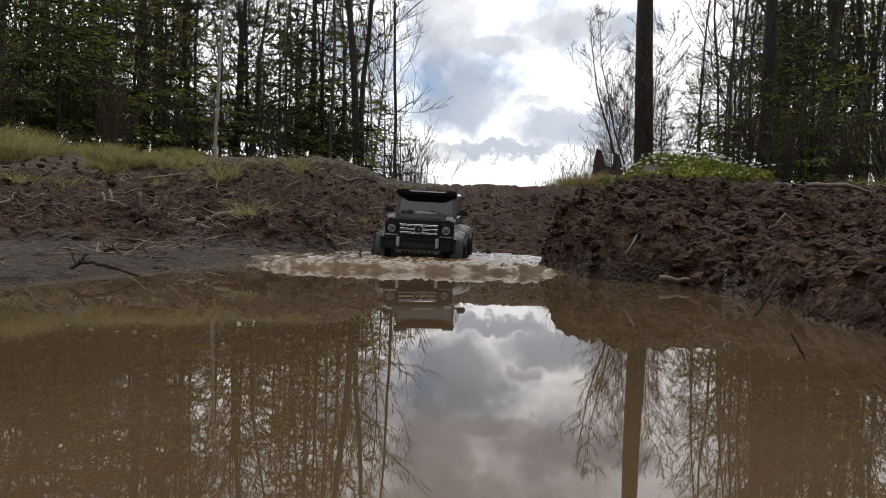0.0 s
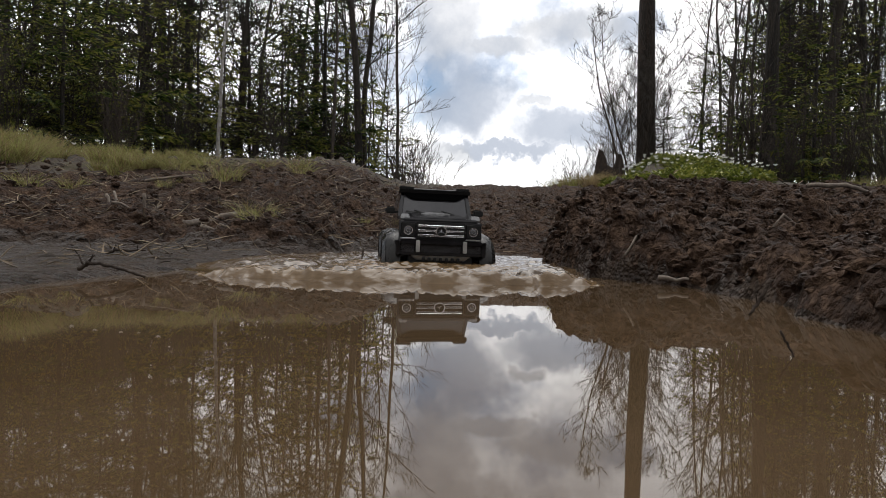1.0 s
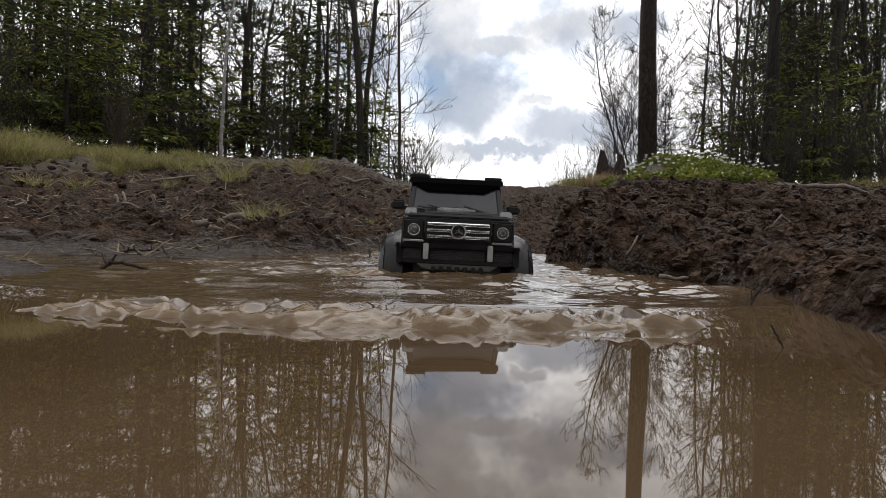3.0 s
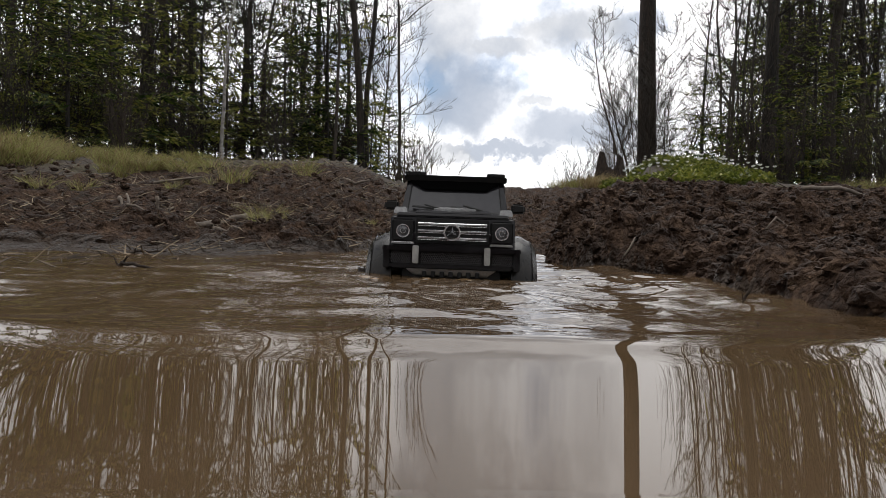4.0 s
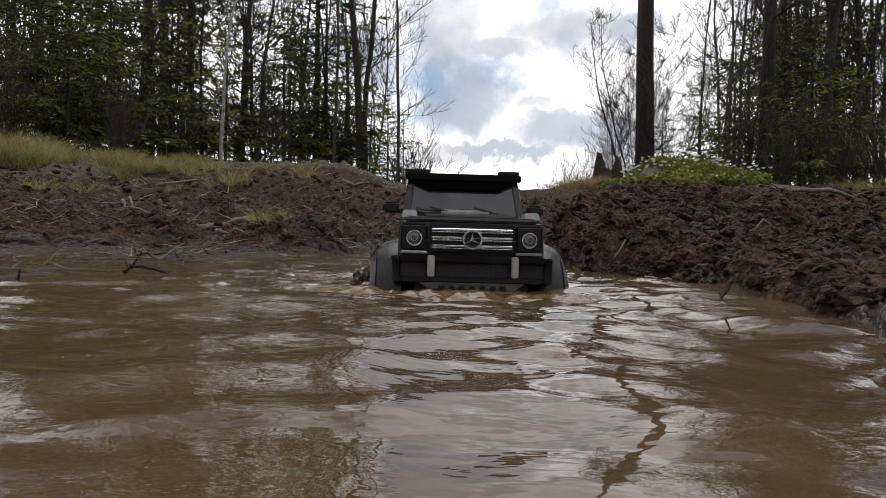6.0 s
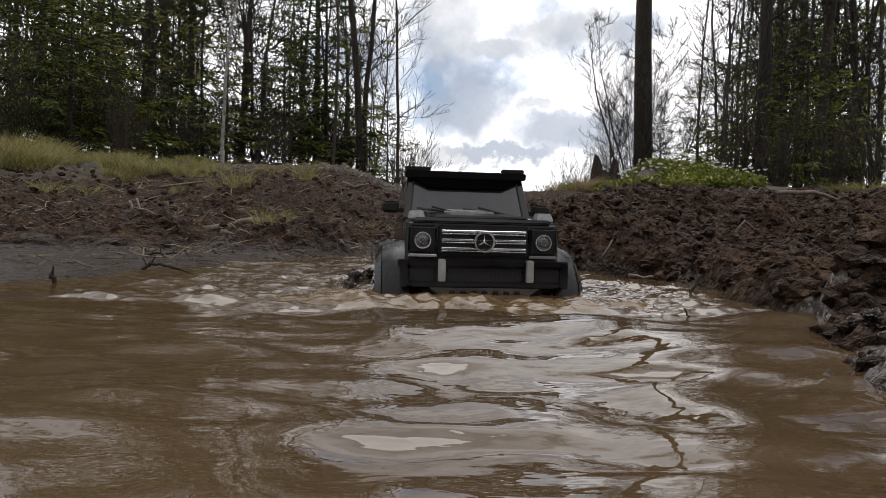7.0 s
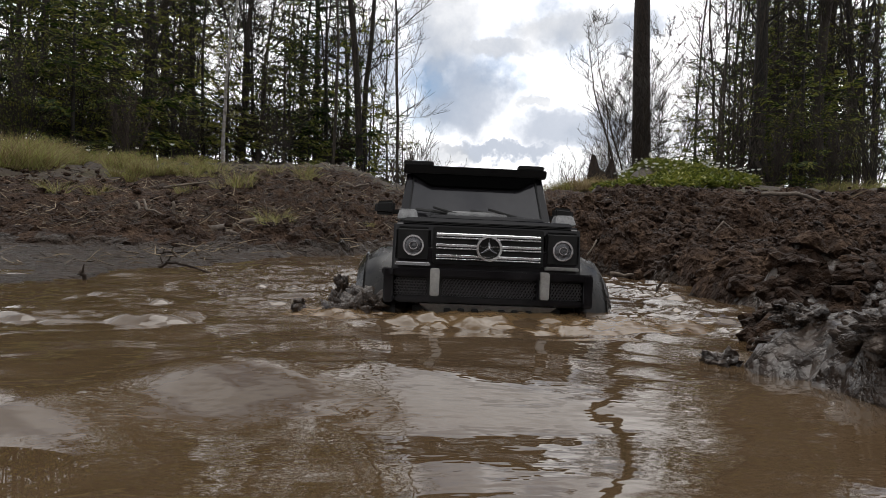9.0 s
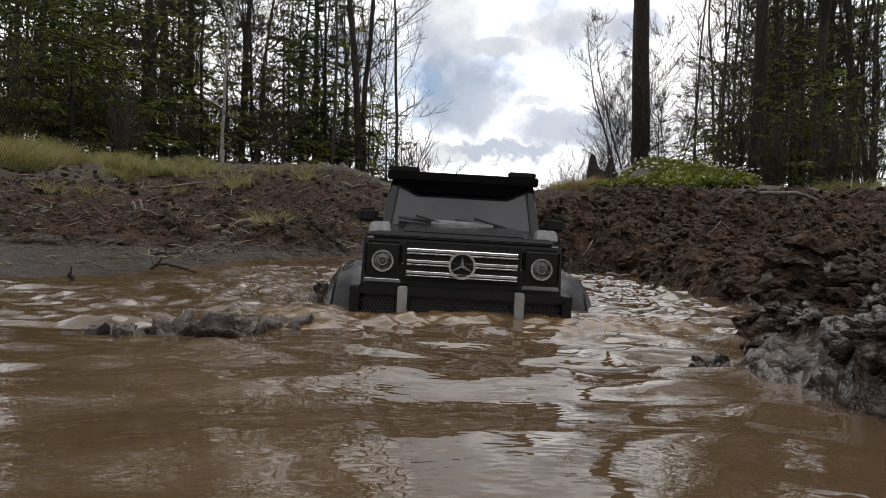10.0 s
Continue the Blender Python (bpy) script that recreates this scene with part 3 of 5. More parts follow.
def spruce(seed, tall, girth, label, low=0.05, whorls=34, spread_=0.24, dense=1.0, ragged=0.3):
    """A spruce: whorls of drooping limbs, each fringed with needle sprays, with gaps and dead lower limbs."""
    rng = random.Random(seed)
    wood, green = Tubes(), Tubes()
    pts = wander(rng, Vector((0, 0, -0.1)), Vector((0, 0, 1)), tall, 10, 0.012)
    wood.tube(pts, [girth * (1.2 if k == 0 else 1 - 0.93 * k / 10) for k in range(11)], 8)
    for w in range(whorls):
        h = low + (1 - low) * (w + rng.random()) / whorls
        k = min(int(h * 10), 9)
        p = pts[k].lerp(pts[k + 1], h * 10 - k)
        reach = tall * spread_ * (1 - h) ** 0.75 * rng.uniform(1 - ragged, 1 + ragged * 0.6) + 0.12
        turn = rng.uniform(0, 6.283)
        for b in range(rng.randint(4, 6)):
            if rng.random() < 0.13:
                continue
            a = turn + b * 1.25 + rng.uniform(-0.3, 0.3)
            d = Vector((math.cos(a), math.sin(a), rng.uniform(-0.12, 0.25) + 0.35 * h))
            ln = reach * rng.uniform(0.65, 1.1)
            lp = wander(rng, p, d, ln, 5, 0.10, -0.03)
            wood.tube(lp, [0.012 * (1 - 0.8 * i / 5) * min(1, girth * 12) + 0.002 for i in range(6)], 3)
            bare = 0.35 if h < 0.18 else 0.12
            for s in range(max(4, int(ln * 17 * dense))):
                q = bare + (1 - bare) * rng.random() ** 0.85
                i = min(int(q * 5), 4)
                o = lp[i].lerp(lp[i + 1], q * 5 - i)
                ahead = (lp[i + 1] - lp[i]).normalized()
                side = ahead.cross(Vector((0, 0, 1))).normalized() * rng.choice((-1, 1))
                dd = (ahead * rng.uniform(0.4, 1.0) + side * rng.uniform(0.2, 0.9) + Vector((0, 0, rng.uniform(-0.55, 0.1)))).normalized()
                tl = ln * rng.uniform(0.10, 0.24) * (1.15 - q * 0.5) + 0.03
                nrm = dd.cross(Vector((rng.uniform(-1, 1), rng.uniform(-1, 1), 0.6))).normalized()
                for seg in range(3):
                    green.blade(o + dd * tl * (0.28 * seg), (dd + nrm * rng.uniform(-0.5, 0.5)).normalized(), nrm, tl * 0.50, tl * 0.06 + 0.007)
    tree = empty("spruce_tree", label, "tree")
    part("trunk", wood.mesh("trunk", BARK, True), tree)
    part("crown", green.mesh("crown", NEEDLE), tree, "dark green drooping needle boughs")
    return tree


def bush(seed, tall, wide, label, stems=26, leaves=0):
    rng = random.Random(seed)
    fine, leaf = Tubes(), Tubes()
    for _ in range(stems):
        a, o = rng.uniform(0, 6.283), rng.random()
        d = Vector((math.cos(a) * wide * o, math.sin(a) * wide * o, 1))
        ln = tall * rng.uniform(0.5, 1.0)
        lp = wander(rng, Vector((rng.uniform(-0.1, 0.1) * tall * 0.3, rng.uniform(-0.1, 0.1) * tall * 0.3, -0.05)), d, ln, 7, 0.09, 0.03)
        fine.tube(lp, [0.006 * tall / 3 * (1 - 0.75 * i / 7) + 0.002 for i in range(8)], 3)
        for _ in range(rng.randint(7, 10)):
            i = rng.randint(2, 6)
            b = rng.uniform(0, 6.283)
            d2 = (lp[i + 1] - lp[i]).normalized() + Vector((math.cos(b), math.sin(b), 0.35)) * 0.6
            tl = ln * rng.uniform(0.1, 0.28)
            tp = wander(rng, lp[i], d2, tl, 3, 0.15, 0.06)
            fine.tube(tp, [0.0042, 0.0036, 0.003, 0.002], 3)
            for _ in range(3):
                c = rng.uniform(0, 6.283)
                d3 = (tp[2] - tp[1]).normalized() + Vector((math.cos(c), math.sin(c), 0.2)) * 0.7
                q = tp[rng.randint(1, 3)]
                fine.tube(wander(rng, q, d3, tl * 0.45, 1, 0.15), [0.0036, 0.0018], 3)
                for _ in range(leaves):
                    e = Vector((rng.uniform(-1, 1), rng.uniform(-1, 1), rng.uniform(-0.6, 0.8))).normalized()
                    leaf.blade(q + e * rng.uniform(0, 0.08), e, e.cross(Vector((0.2, 0.3, 1))).normalized(), 0.035, 0.012)
    tree = empty("bush", label, "bush")
    part("stem_fan", fine.mesh("stem_fan", TWIG), tree)
    if leaves:
        part("foliage", leaf.mesh("foliage", LEAF), tree, "fresh small green leaves")
    return tree


def bearing(px, d):
    """x for a bearing given as thousandths of the distance."""
    return px * d / 1000.0


def plant(ob, x, y, turn=0.0, sink=0.03, lean=0.0):
    m = pose(x, y, height(x, y) - sink, 0, lean, turn)
    ob.matrix_basis = m
    return ob


def more(ob, x, y, turn, scale=1.0, lean=0.0, sink=0.03):
    c = copy_thing(ob, pose(x, y, height(x, y) - sink, 0, lean, turn))
    c.scale = (scale, scale, scale)
    return c

# ---- the wood on both sides of the clearing ----
DARK = "tall dark leafless tree on the forest edge"
SPR = "dark green spruce with drooping boughs"
pine = empty("pine_tree", "tall straight pine with rough brown bark", "tree")
rng_p = random.Random(77)
pw, pn = Tubes(), Tubes()
pp = [Vector((0.012 * math.sin(k * 0.9) - 0.012 * k, 0, k * 0.75 - 0.3)) for k in range(20)]
pw.tube(pp, [0.235 * (1.22 if k == 0 else 1.0 - 0.032 * k) for k in range(20)], 14)
for _ in range(46):
    k = rng_p.randint(13, 18)
    a = rng_p.uniform(0, 6.283)
    lp = wander(rng_p, pp[k], Vector((math.cos(a), math.sin(a), rng_p.uniform(-0.1, 0.5))), rng_p.uniform(1.0, 2.4), 5, 0.2, 0.06)
    pw.tube(lp, [0.05, 0.04, 0.032, 0.024, 0.016, 0.008], 5)
    for _ in range(60):
        o = lp[rng_p.randint(2, 5)] + Vector((rng_p.uniform(-.3, .3), rng_p.uniform(-.3, .3), rng_p.uniform(-.15, .3)))
        e = Vector((rng_p.uniform(-1, 1), rng_p.uniform(-1, 1), rng_p.uniform(-.2, 1))).normalized()
        pn.blade(o, e, e.cross(Vector((0.4, 0.1, 0.8))).normalized(), 0.16, 0.012)
part("trunk", pw.mesh("trunk", PINE_BARK, True), pine)
part("crown", pn.mesh("crown", NEEDLE), pine, "green pine needles high up")
plant(pine, 4.75, 15.2)

alder = bare_tree(1, 10.5, 0.078, BARK, "forked dark alder with bare spreading limbs", low=0.16, limbs=44, forks=2, twig_len=0.8, twigs=(8, 12), thin=0.75, bend=0.075)
plant(alder, bearing(-138, 12), 12, 40)
slim = bare_tree(2, 9.5, 0.038, BARK, "slim leafless birch with fine branches", low=0.14, limbs=74, lean=0.01, steep=0.40, twig_len=0.50, twigs=(8, 11), thin=0.42, bend=0.08)
plant(slim, bearing(-76, 12.5), 12.5, 10)
birch = bare_tree(3, 8.0, 0.062, BIRCH, "thin white-barked birch leaning slightly", low=0.35, limbs=18, lean=0.05)
plant(birch, bearing(-362, 9.8), 9.8, 100, lean=-3)
birch.scale = (0.5, 0.5, 0.55)
oak = bare_tree(4, 12.0, 0.066, BARK, DARK, low=0.12, limbs=50, twigs=(7, 10), bend=0.13)
stout = bare_tree(6, 12.0, 0.17, BARK, "stout dark tree trunk with bare limbs", low=0.2, limbs=36)
plant(stout, bearing(500, 9), 9, 30)
stout.scale = (0.62, 0.62, 0.85)
plant(oak, bearing(-330, 13), 13, 200)
young = bare_tree(5, 7.0, 0.035, BARK, "young bare tree with thin stems", low=0.1, limbs=30, forks=2, steep=0.8)
plant(young, bearing(-200, 13.5), 13.5, 60)

fir = spruce(11, 9.0, 0.08, SPR, dense=0.8)
plant(fir, bearing(-210, 15), 15, 0)
fir_b = spruce(12, 6.0, 0.06, "young dark green spruce with ragged boughs", low=0.03, whorls=28, spread_=0.26, ragged=0.5)
plant(fir_b, bearing(-262, 11.5), 11.5, 0)
fir_b.scale = (0.55, 0.55, 0.55)
fir_c = spruce(13, 12.0, 0.11, SPR, low=0.12, whorls=34, spread_=0.19, dense=0.7, ragged=0.5)
plant(fir_c, bearing(-480, 13), 13, 0)

rf = random.Random(5)
fir_d = spruce(14, 7.0, 0.07, "broad dense green spruce reaching to the ground", low=0.02, whorls=22, spread_=0.30, dense=0.95, ragged=0.55)
plant(fir_d, bearing(-655, 9.5), 9.5, 0)
# left: (kind, bearing, distance, scale)
for kind, b, d, s in ((oak, -402, 13.5, 0.75), (oak, -478, 12, 0.85), (oak, -640, 14, 0.8), (oak, -305, 11.2, 0.55), (alder, -430, 16, 0.8),
                      (alder, -700, 15, 0.8), (young, -250, 16, 1.1), (young, -310, 12, 0.9), (young, -500, 10.5, 0.9), (young, -620, 11, 1.0),
                      (young, -440, 12, 1.0), (young, -120, 17, 1.0), (young, -165, 15, 1.0), (young, -690, 10, 0.9), (young, -530, 12, 1.0), (slim, -420, 18, 1.1),
                      (slim, -150, 18, 1.0), (slim, -185, 11.6, 0.85), (slim, -330, 15, 1.0), (slim, -455, 14, 1.0), (slim, -232, 14, 0.95), (slim, -392, 11, 0.8)):
    more(kind, bearing(b, d), d, rf.uniform(0, 360), s * rf.uniform(0.93, 1.07), rf.uniform(-7, 7))
for kind, b, d, s in ((fir_d, -590, 10.5, 0.7), (fir_d, -700, 8.5, 0.7), (fir_d, -610, 8.2, 0.45), 
                      (fir_b, -540, 9, 0.55), (fir_b, -445, 10.5, 0.6), (fir_b, -330, 13.5, 0.75), (fir_b, -195, 12.5, 0.8), (fir_b, -236, 13, 0.6), (fir_b, -95, 14, 0.5),
                      (fir_b, -70, 13, 0.4), (fir_c, -410, 20, 1.0), (fir_b, -660, 8.5, 0.5), (fir_b, -125, 12, 0.42), (fir_b, -355, 11, 0.5), (fir_d, -300, 12.5, 0.38), (fir_d, -410, 12, 0.42), (fir_d, -470, 13, 0.5), (fir_c, -455, 15, 0.95), (fir_c, -560, 14, 1.0)):
    more(kind, bearing(b, d), d, rf.uniform(0, 360), s * rf.uniform(0.93, 1.07), 0)
# right
for kind, b, d, s in ((stout, 604, 9.2, 0.55), (oak, 560, 11, 0.6), (alder, 648, 9.5, 0.6), (alder, 520, 11, 0.8), (young, 440, 10, 0.8),
                      (young, 620, 12, 1.0), (slim, 430, 13, 0.9), (slim, 515, 13, 1.0), (slim, 395, 16, 0.9), (young, 480, 9, 0.7),
                      (young, 690, 9, 0.8), (young, 660, 11, 1.0), (alder, 600, 12, 0.8), (oak, 690, 12, 0.7), (young, 575, 10, 0.9), (slim, 465, 12, 0.9), (slim, 650, 10, 0.9), (slim, 580, 8.5, 0.7), (young, 540, 12, 1.0)):
    more(kind, bearing(b, d), d, rf.uniform(0, 360), s * rf.uniform(0.93, 1.07), rf.uniform(-6, 6))
for kind, b, d, s in ((fir, 535, 10.5, 0.75), (fir_d, 560, 8.5, 0.36), (fir_b, 455, 11, 0.5), (fir_b, 340, 17, 0.45), (fir_d, 605, 8, 0.35),
                      (fir_d, 500, 9.5, 0.45), (fir_b, 120, 26, 0.22), (fir_d, 690, 9, 0.45), (fir_b, 535, 9.5, 0.6), (fir_c, 560, 13, 0.9), (fir_c, 610, 16, 1.0), (fir_b, 625, 10, 0.6), (fir_b, 400, 13, 0.5)):
    more(kind, bearing(b, d), d, rf.uniform(0, 360), s * rf.uniform(0.93, 1.07), 0)

leafy = bush(23, 2.0, 0.8, "low bush coming into fresh green leaf", stems=18, leaves=3)
plant(leafy, bearing(-690, 7.6), 7.6)
for b, d, s in ((-600, 8.6, 0.9), (-645, 9.2, 1.0), (-555, 9.4, 0.9), (-500, 10, 0.8), (-720, 8.8, 1.1), (-450, 10.5, 0.7), (-280, 11, 0.5), (-330, 11.5, 0.7), (-390, 11, 0.7), (-230, 12.5, 0.6), (-185, 13, 0.5), (590, 8.6, 0.6), (690, 8.0, 0.7)):
    more(leafy, bearing(b, d), d, rf.uniform(0, 360), s)
willow = bare_tree(21, 3.9, 0.030, TWIG, "round-crowned bare young birch with fine twigs", low=0.12, limbs=110, forks=5, steep=0.62, twig_len=1.25, twigs=(7, 10), thin=0.36, bend=0.10)
plant(willow, bearing(288, 13), 13)
scrub = bush(22, 1.7, 0.9, "low leafless scrub on the bank", stems=22)
plant(scrub, bearing(-55, 12), 12)
for kind, b, d, s in ((willow, 262, 14, 0.75), (willow, 302, 13.6, 0.85), (willow, 365, 14, 0.8), (willow, 240, 16, 0.5), (willow, 425, 13, 0.8), (scrub, 20, 16, 0.8), (scrub, 60, 20, 0.8), (scrub, 180, 15, 0.8),
                      (scrub, 205, 13, 0.9), (scrub, 150, 20, 0.9), (scrub, -30, 13, 0.9), (scrub, -80, 11, 0.9), (scrub, -270, 10, 0.7), (scrub, -420, 10, 0.8), (scrub, -520, 8.5, 0.8),
                      (scrub, 470, 9, 0.9), (scrub, 530, 8, 0.8), (scrub, 620, 7.8, 0.8), (willow, -560, 11, 0.7), (willow, 540, 12, 0.9), (scrub, 690, 7, 0.7)):
    more(kind, bearing(b, d), d, rf.uniform(0, 360), s * rf.uniform(0.9, 1.1), 0)

for k in range(38):
    d = rf.uniform(11.5, 17)
    b = rf.uniform(-700, -130) if k < 30 else rf.uniform(430, 700)
    more((scrub, leafy, fir_b)[k % 3], bearing(b, d), d, rf.uniform(0, 360), rf.uniform(0.8, 1.3) * (0.3 if k % 3 == 2 else 1.0), 0)
for b, d, s in ((-690, 8.2, 1.5), (-620, 9.0, 1.4), (-560, 10.2, 1.3), (-520, 11, 1.5)):
    more(leafy, bearing(b, d), d, rf.uniform(0, 360), s)

# ---- the model off-road car ----
def solid(boxes, bevel=0.0015, segments=2):
    """Joined bevelled blocks. A block is (x0, x1, y0, y1, z0, z1) or eight corners, bottom ring then top ring."""
    bm = bmesh.new()
    for b in boxes:
        if len(b) == 6:
            x0, x1, y0, y1, z0, z1 = b
            b = [(x0, y0, z0), (x1, y0, z0), (x1, y1, z0), (x0, y1, z0), (x0, y0, z1), (x1, y0, z1), (x1, y1, z1), (x0, y1, z1)]
        vs = [bm.verts.new(p) for p in b]
        for f in ((3, 2, 1, 0), (4, 5, 6, 7), (0, 1, 5, 4), (1, 2, 6, 5), (2, 3, 7, 6), (3, 0, 4, 7)):
            bm.faces.new([vs[i] for i in f])
    if bevel:
        bmesh.ops.bevel(bm, geom=list(bm.edges), offset=bevel, segments=segments, affect="EDGES", clamp_overlap=True)
    return bm


def piece(name, bm, mat, parent, label="", shade=True, panels=True):
    me = bpy.data.meshes.new(name)
    bm.to_mesh(me)
    bm.free()
    me.materials.append(mat)
    areas = sorted(p.area for p in me.polygons)
    middle = areas[len(areas) // 2]
    # broad panels stay flat, bevels and rounded rims are smooth
    me.polygons.foreach_set("use_smooth", [shade and (not panels or p.area < 6 * middle) for p in me.polygons])
    if shade:
        me.set_sharp_from_angle(angle=radians(35))
    ob = new(name, me)
    ob.parent = parent
    return tagged(ob, label)


def ring(bm, center, axis, r0, r1, depth, n=32, start=0.0, sweep=2 * math.pi):
    """A flat-sided ring or arch about an axis ('x' or 'y'), depth along it."""
    full = abs(sweep - 2 * math.pi) < 1e-6
    cnt = n if full else n + 1
    rows = []
    for i in range(cnt):
        w = start + sweep * i / n
        c, s = math.cos(w), math.sin(w)
        quad = []
        for r, o in ((r0, -depth / 2), (r1, -depth / 2), (r1, depth / 2), (r0, depth / 2)):
            p = (c * r, o, s * r) if axis == "y" else (o, c * r, s * r)
            quad.append(bm.verts.new((center[0] + p[0], center[1] + p[1], center[2] + p[2])))
        rows.append(quad)
    for i in range(n):
        a, b = rows[i], rows[(i + 1) % cnt]
        for k in range(4):
            bm.faces.new((a[k], a[(k + 1) % 4], b[(k + 1) % 4], b[k]))
    if not full:
        bm.faces.new(rows[0])
        bm.faces.new(rows[-1][::-1])
    bmesh.ops.recalc_face_normals(bm, faces=list(bm.faces))
    return bm


def disc(bm, center, r, depth, n=28, dome=0.0):
    """A disc facing the front (-y), slightly domed."""
    rims = []
    for k in range(4):
        q = 1 - k / 4
        rims.append([bm.verts.new((center[0] + math.cos(6.28319 * i / n) * r * q, center[1] - depth - dome * (1 - q * q), center[2] + math.sin(6.28319 * i / n) * r * q)) for i in range(n)])
    tip = bm.verts.new((center[0], center[1] - depth - dome, center[2]))
    back = [bm.verts.new((v.co.x, center[1], v.co.z)) for v in rims[0]]
    for a, b in zip([back] + rims[:-1], rims):
        for i in range(n):
            bm.faces.new((a[i], a[(i + 1) % n], b[(i + 1) % n], b[i]))
    for i in range(n):
        bm.faces.new((rims[-1][i], rims[-1][(i + 1) % n], tip))
    return bm


def build_car():
    car = empty("model_car", "black radio-controlled off-road model car, muddy grey arches, driving through water", "model car")
    # body shell
    body = solid([(-0.088, 0.088, -0.236, 0.245, 0.112, 0.166),
                  [(-0.091, -0.234, 0.140), (0.091, -0.234, 0.140), (0.090, -0.10, 0.140), (-0.090, -0.10, 0.140),
                   (-0.090, -0.230, 0.188), (0.090, -0.230, 0.188), (0.089, -0.10, 0.194), (-0.089, -0.10, 0.194)],
                  (-0.0895, 0.0895, -0.104, 0.246, 0.135, 0.196)], 0.003, 3)
    shell = piece("body", body, PAINT, car)
    # bonnet with raised centre panel
    hood = solid([[(-0.082, -0.232, 0.1875), (0.082, -0.232, 0.1875), (0.082, -0.106, 0.193), (-0.082, -0.106, 0.193),
                   (-0.079, -0.2305, 0.1918), (0.079, -0.2305, 0.1918), (0.079, -0.108, 0.199), (-0.079, -0.108, 0.199)],
                  [(-0.056, -0.222, 0.192), (0.056, -0.222, 0.192), (0.060, -0.108, 0.198), (-0.060, -0.108, 0.198),
                   (-0.054, -0.2205, 0.1955), (0.054, -0.2205, 0.1955), (0.058, -0.112, 0.203), (-0.058, -0.112, 0.203)]], 0.0009)
    piece("bonnet", hood, PAINT, car)
    piece("cowl_strip", solid([[(-0.034, -0.111, 0.200), (0.036, -0.111, 0.200), (0.036, -0.100, 0.203), (-0.034, -0.100, 0.203),
                                (-0.033, -0.110, 0.2045), (0.035, -0.110, 0.2045), (0.035, -0.101, 0.208), (-0.033, -0.101, 0.208)]], 0.0008), CLEAR, car, "pale plastic cowl strip")
    # cabin: pillars, roof, window panes
    for s in (-1, 1):
        piece("pillar", solid([[(s * 0.0775, -0.103, 0.194), (s * 0.0885, -0.103, 0.194), (s * 0.0885, -0.090, 0.194), (s * 0.0775, -0.090, 0.194),
                                (s * 0.0725, -0.070, 0.254), (s * 0.0815, -0.070, 0.254), (s * 0.0815, -0.058, 0.254), (s * 0.0725, -0.058, 0.254)]], 0.0012), PAINT, car)
        cab = [[(s * 0.060, -0.085, 0.194), (s * 0.0865, -0.092, 0.194), (s * 0.0865, 0.243, 0.194), (s * 0.060, 0.243, 0.194),
                (s * 0.055, -0.060, 0.256), (s * 0.0795, -0.062, 0.256), (s * 0.0795, 0.232, 0.256), (s * 0.055, 0.232, 0.256)]]
        piece("cab_side", solid(cab, 0.002), PAINT, car)
        for y0, y1 in ((-0.070, 0.03), (0.04, 0.125), (0.135, 0.225)):
            piece("side_window", solid([[(s * 0.0855, y0, 0.200), (s * 0.0872, y0, 0.200), (s * 0.0872, y1, 0.200), (s * 0.0855, y1, 0.200),
                                         (s * 0.0800, y0 + 0.012, 0.246), (s * 0.0818, y0 + 0.012, 0.246), (s * 0.0818, y1, 0.246), (s * 0.0800, y1, 0.246)]], 0.0006), GLASS, car, "tinted side window")
    piece("windscreen", solid([[(-0.079, -0.0985, 0.199), (0.079, -0.0985, 0.199), (0.079, -0.093, 0.199), (-0.079, -0.093, 0.199),
                                (-0.0735, -0.0700, 0.252), (0.0735, -0.0700, 0.252), (0.0735, -0.064, 0.252), (-0.0735, -0.064, 0.252)]], 0.0008), GLASS, car, "dark tinted windscreen")
    seal = solid([[(x0, -0.1005, z0), (x1, -0.1005, z0), (x1, -0.097, z0), (x0, -0.097, z0), (x0 * k, -0.1005 + u, z1), (x1 * k, -0.1005 + u, z1), (x1 * k, -0.097 + u, z1), (x0 * k, -0.097 + u, z1)]
                  for x0, x1, z0, z1, k, u in ((-0.0795, 0.0795, 0.1975, 0.2005, 1, 0.002), (-0.0798, -0.0772, 0.1985, 0.252, 0.93, 0.0285), (0.0772, 0.0798, 0.1985, 0.252, 0.93, 0.0285))], 0.0006)
    piece("window_seal", seal, TRIM, car)
    piece("roof", solid([[(-0.0815, -0.066, 0.252), (0.0815, -0.066, 0.252), (0.0815, 0.236, 0.252), (-0.0815, 0.236, 0.252),
                          (-0.077, -0.060, 0.260), (0.077, -0.060, 0.260), (0.077, 0.230, 0.260), (-0.077, 0.230, 0.260)]], 0.002), PAINT, car)
    visor = piece("visor", solid([[(-0.086, -0.079, 0.2515), (0.086, -0.079, 0.2515), (0.083, -0.045, 0.254), (-0.083, -0.045, 0.254),
                                   (-0.086, -0.083, 0.2615), (0.086, -0.083, 0.2615), (0.080, -0.045, 0.265), (-0.080, -0.045, 0.265)],
                                  ], 0.0014), TRIM, car, "matt black roof visor")
    # black plate put in for the shadow below the visor, not a part
    piece("visor_shade", solid([[(-0.052, -0.0835, 0.2375), (0.052, -0.0835, 0.2375), (0.052, -0.076, 0.2375), (-0.052, -0.076, 0.2375),
                                 (-0.080, -0.0785, 0.2535), (0.080, -0.0785, 0.2535), (0.080, -0.066, 0.2535), (-0.080, -0.066, 0.2535)]], 0.001), SHADOW, visor)
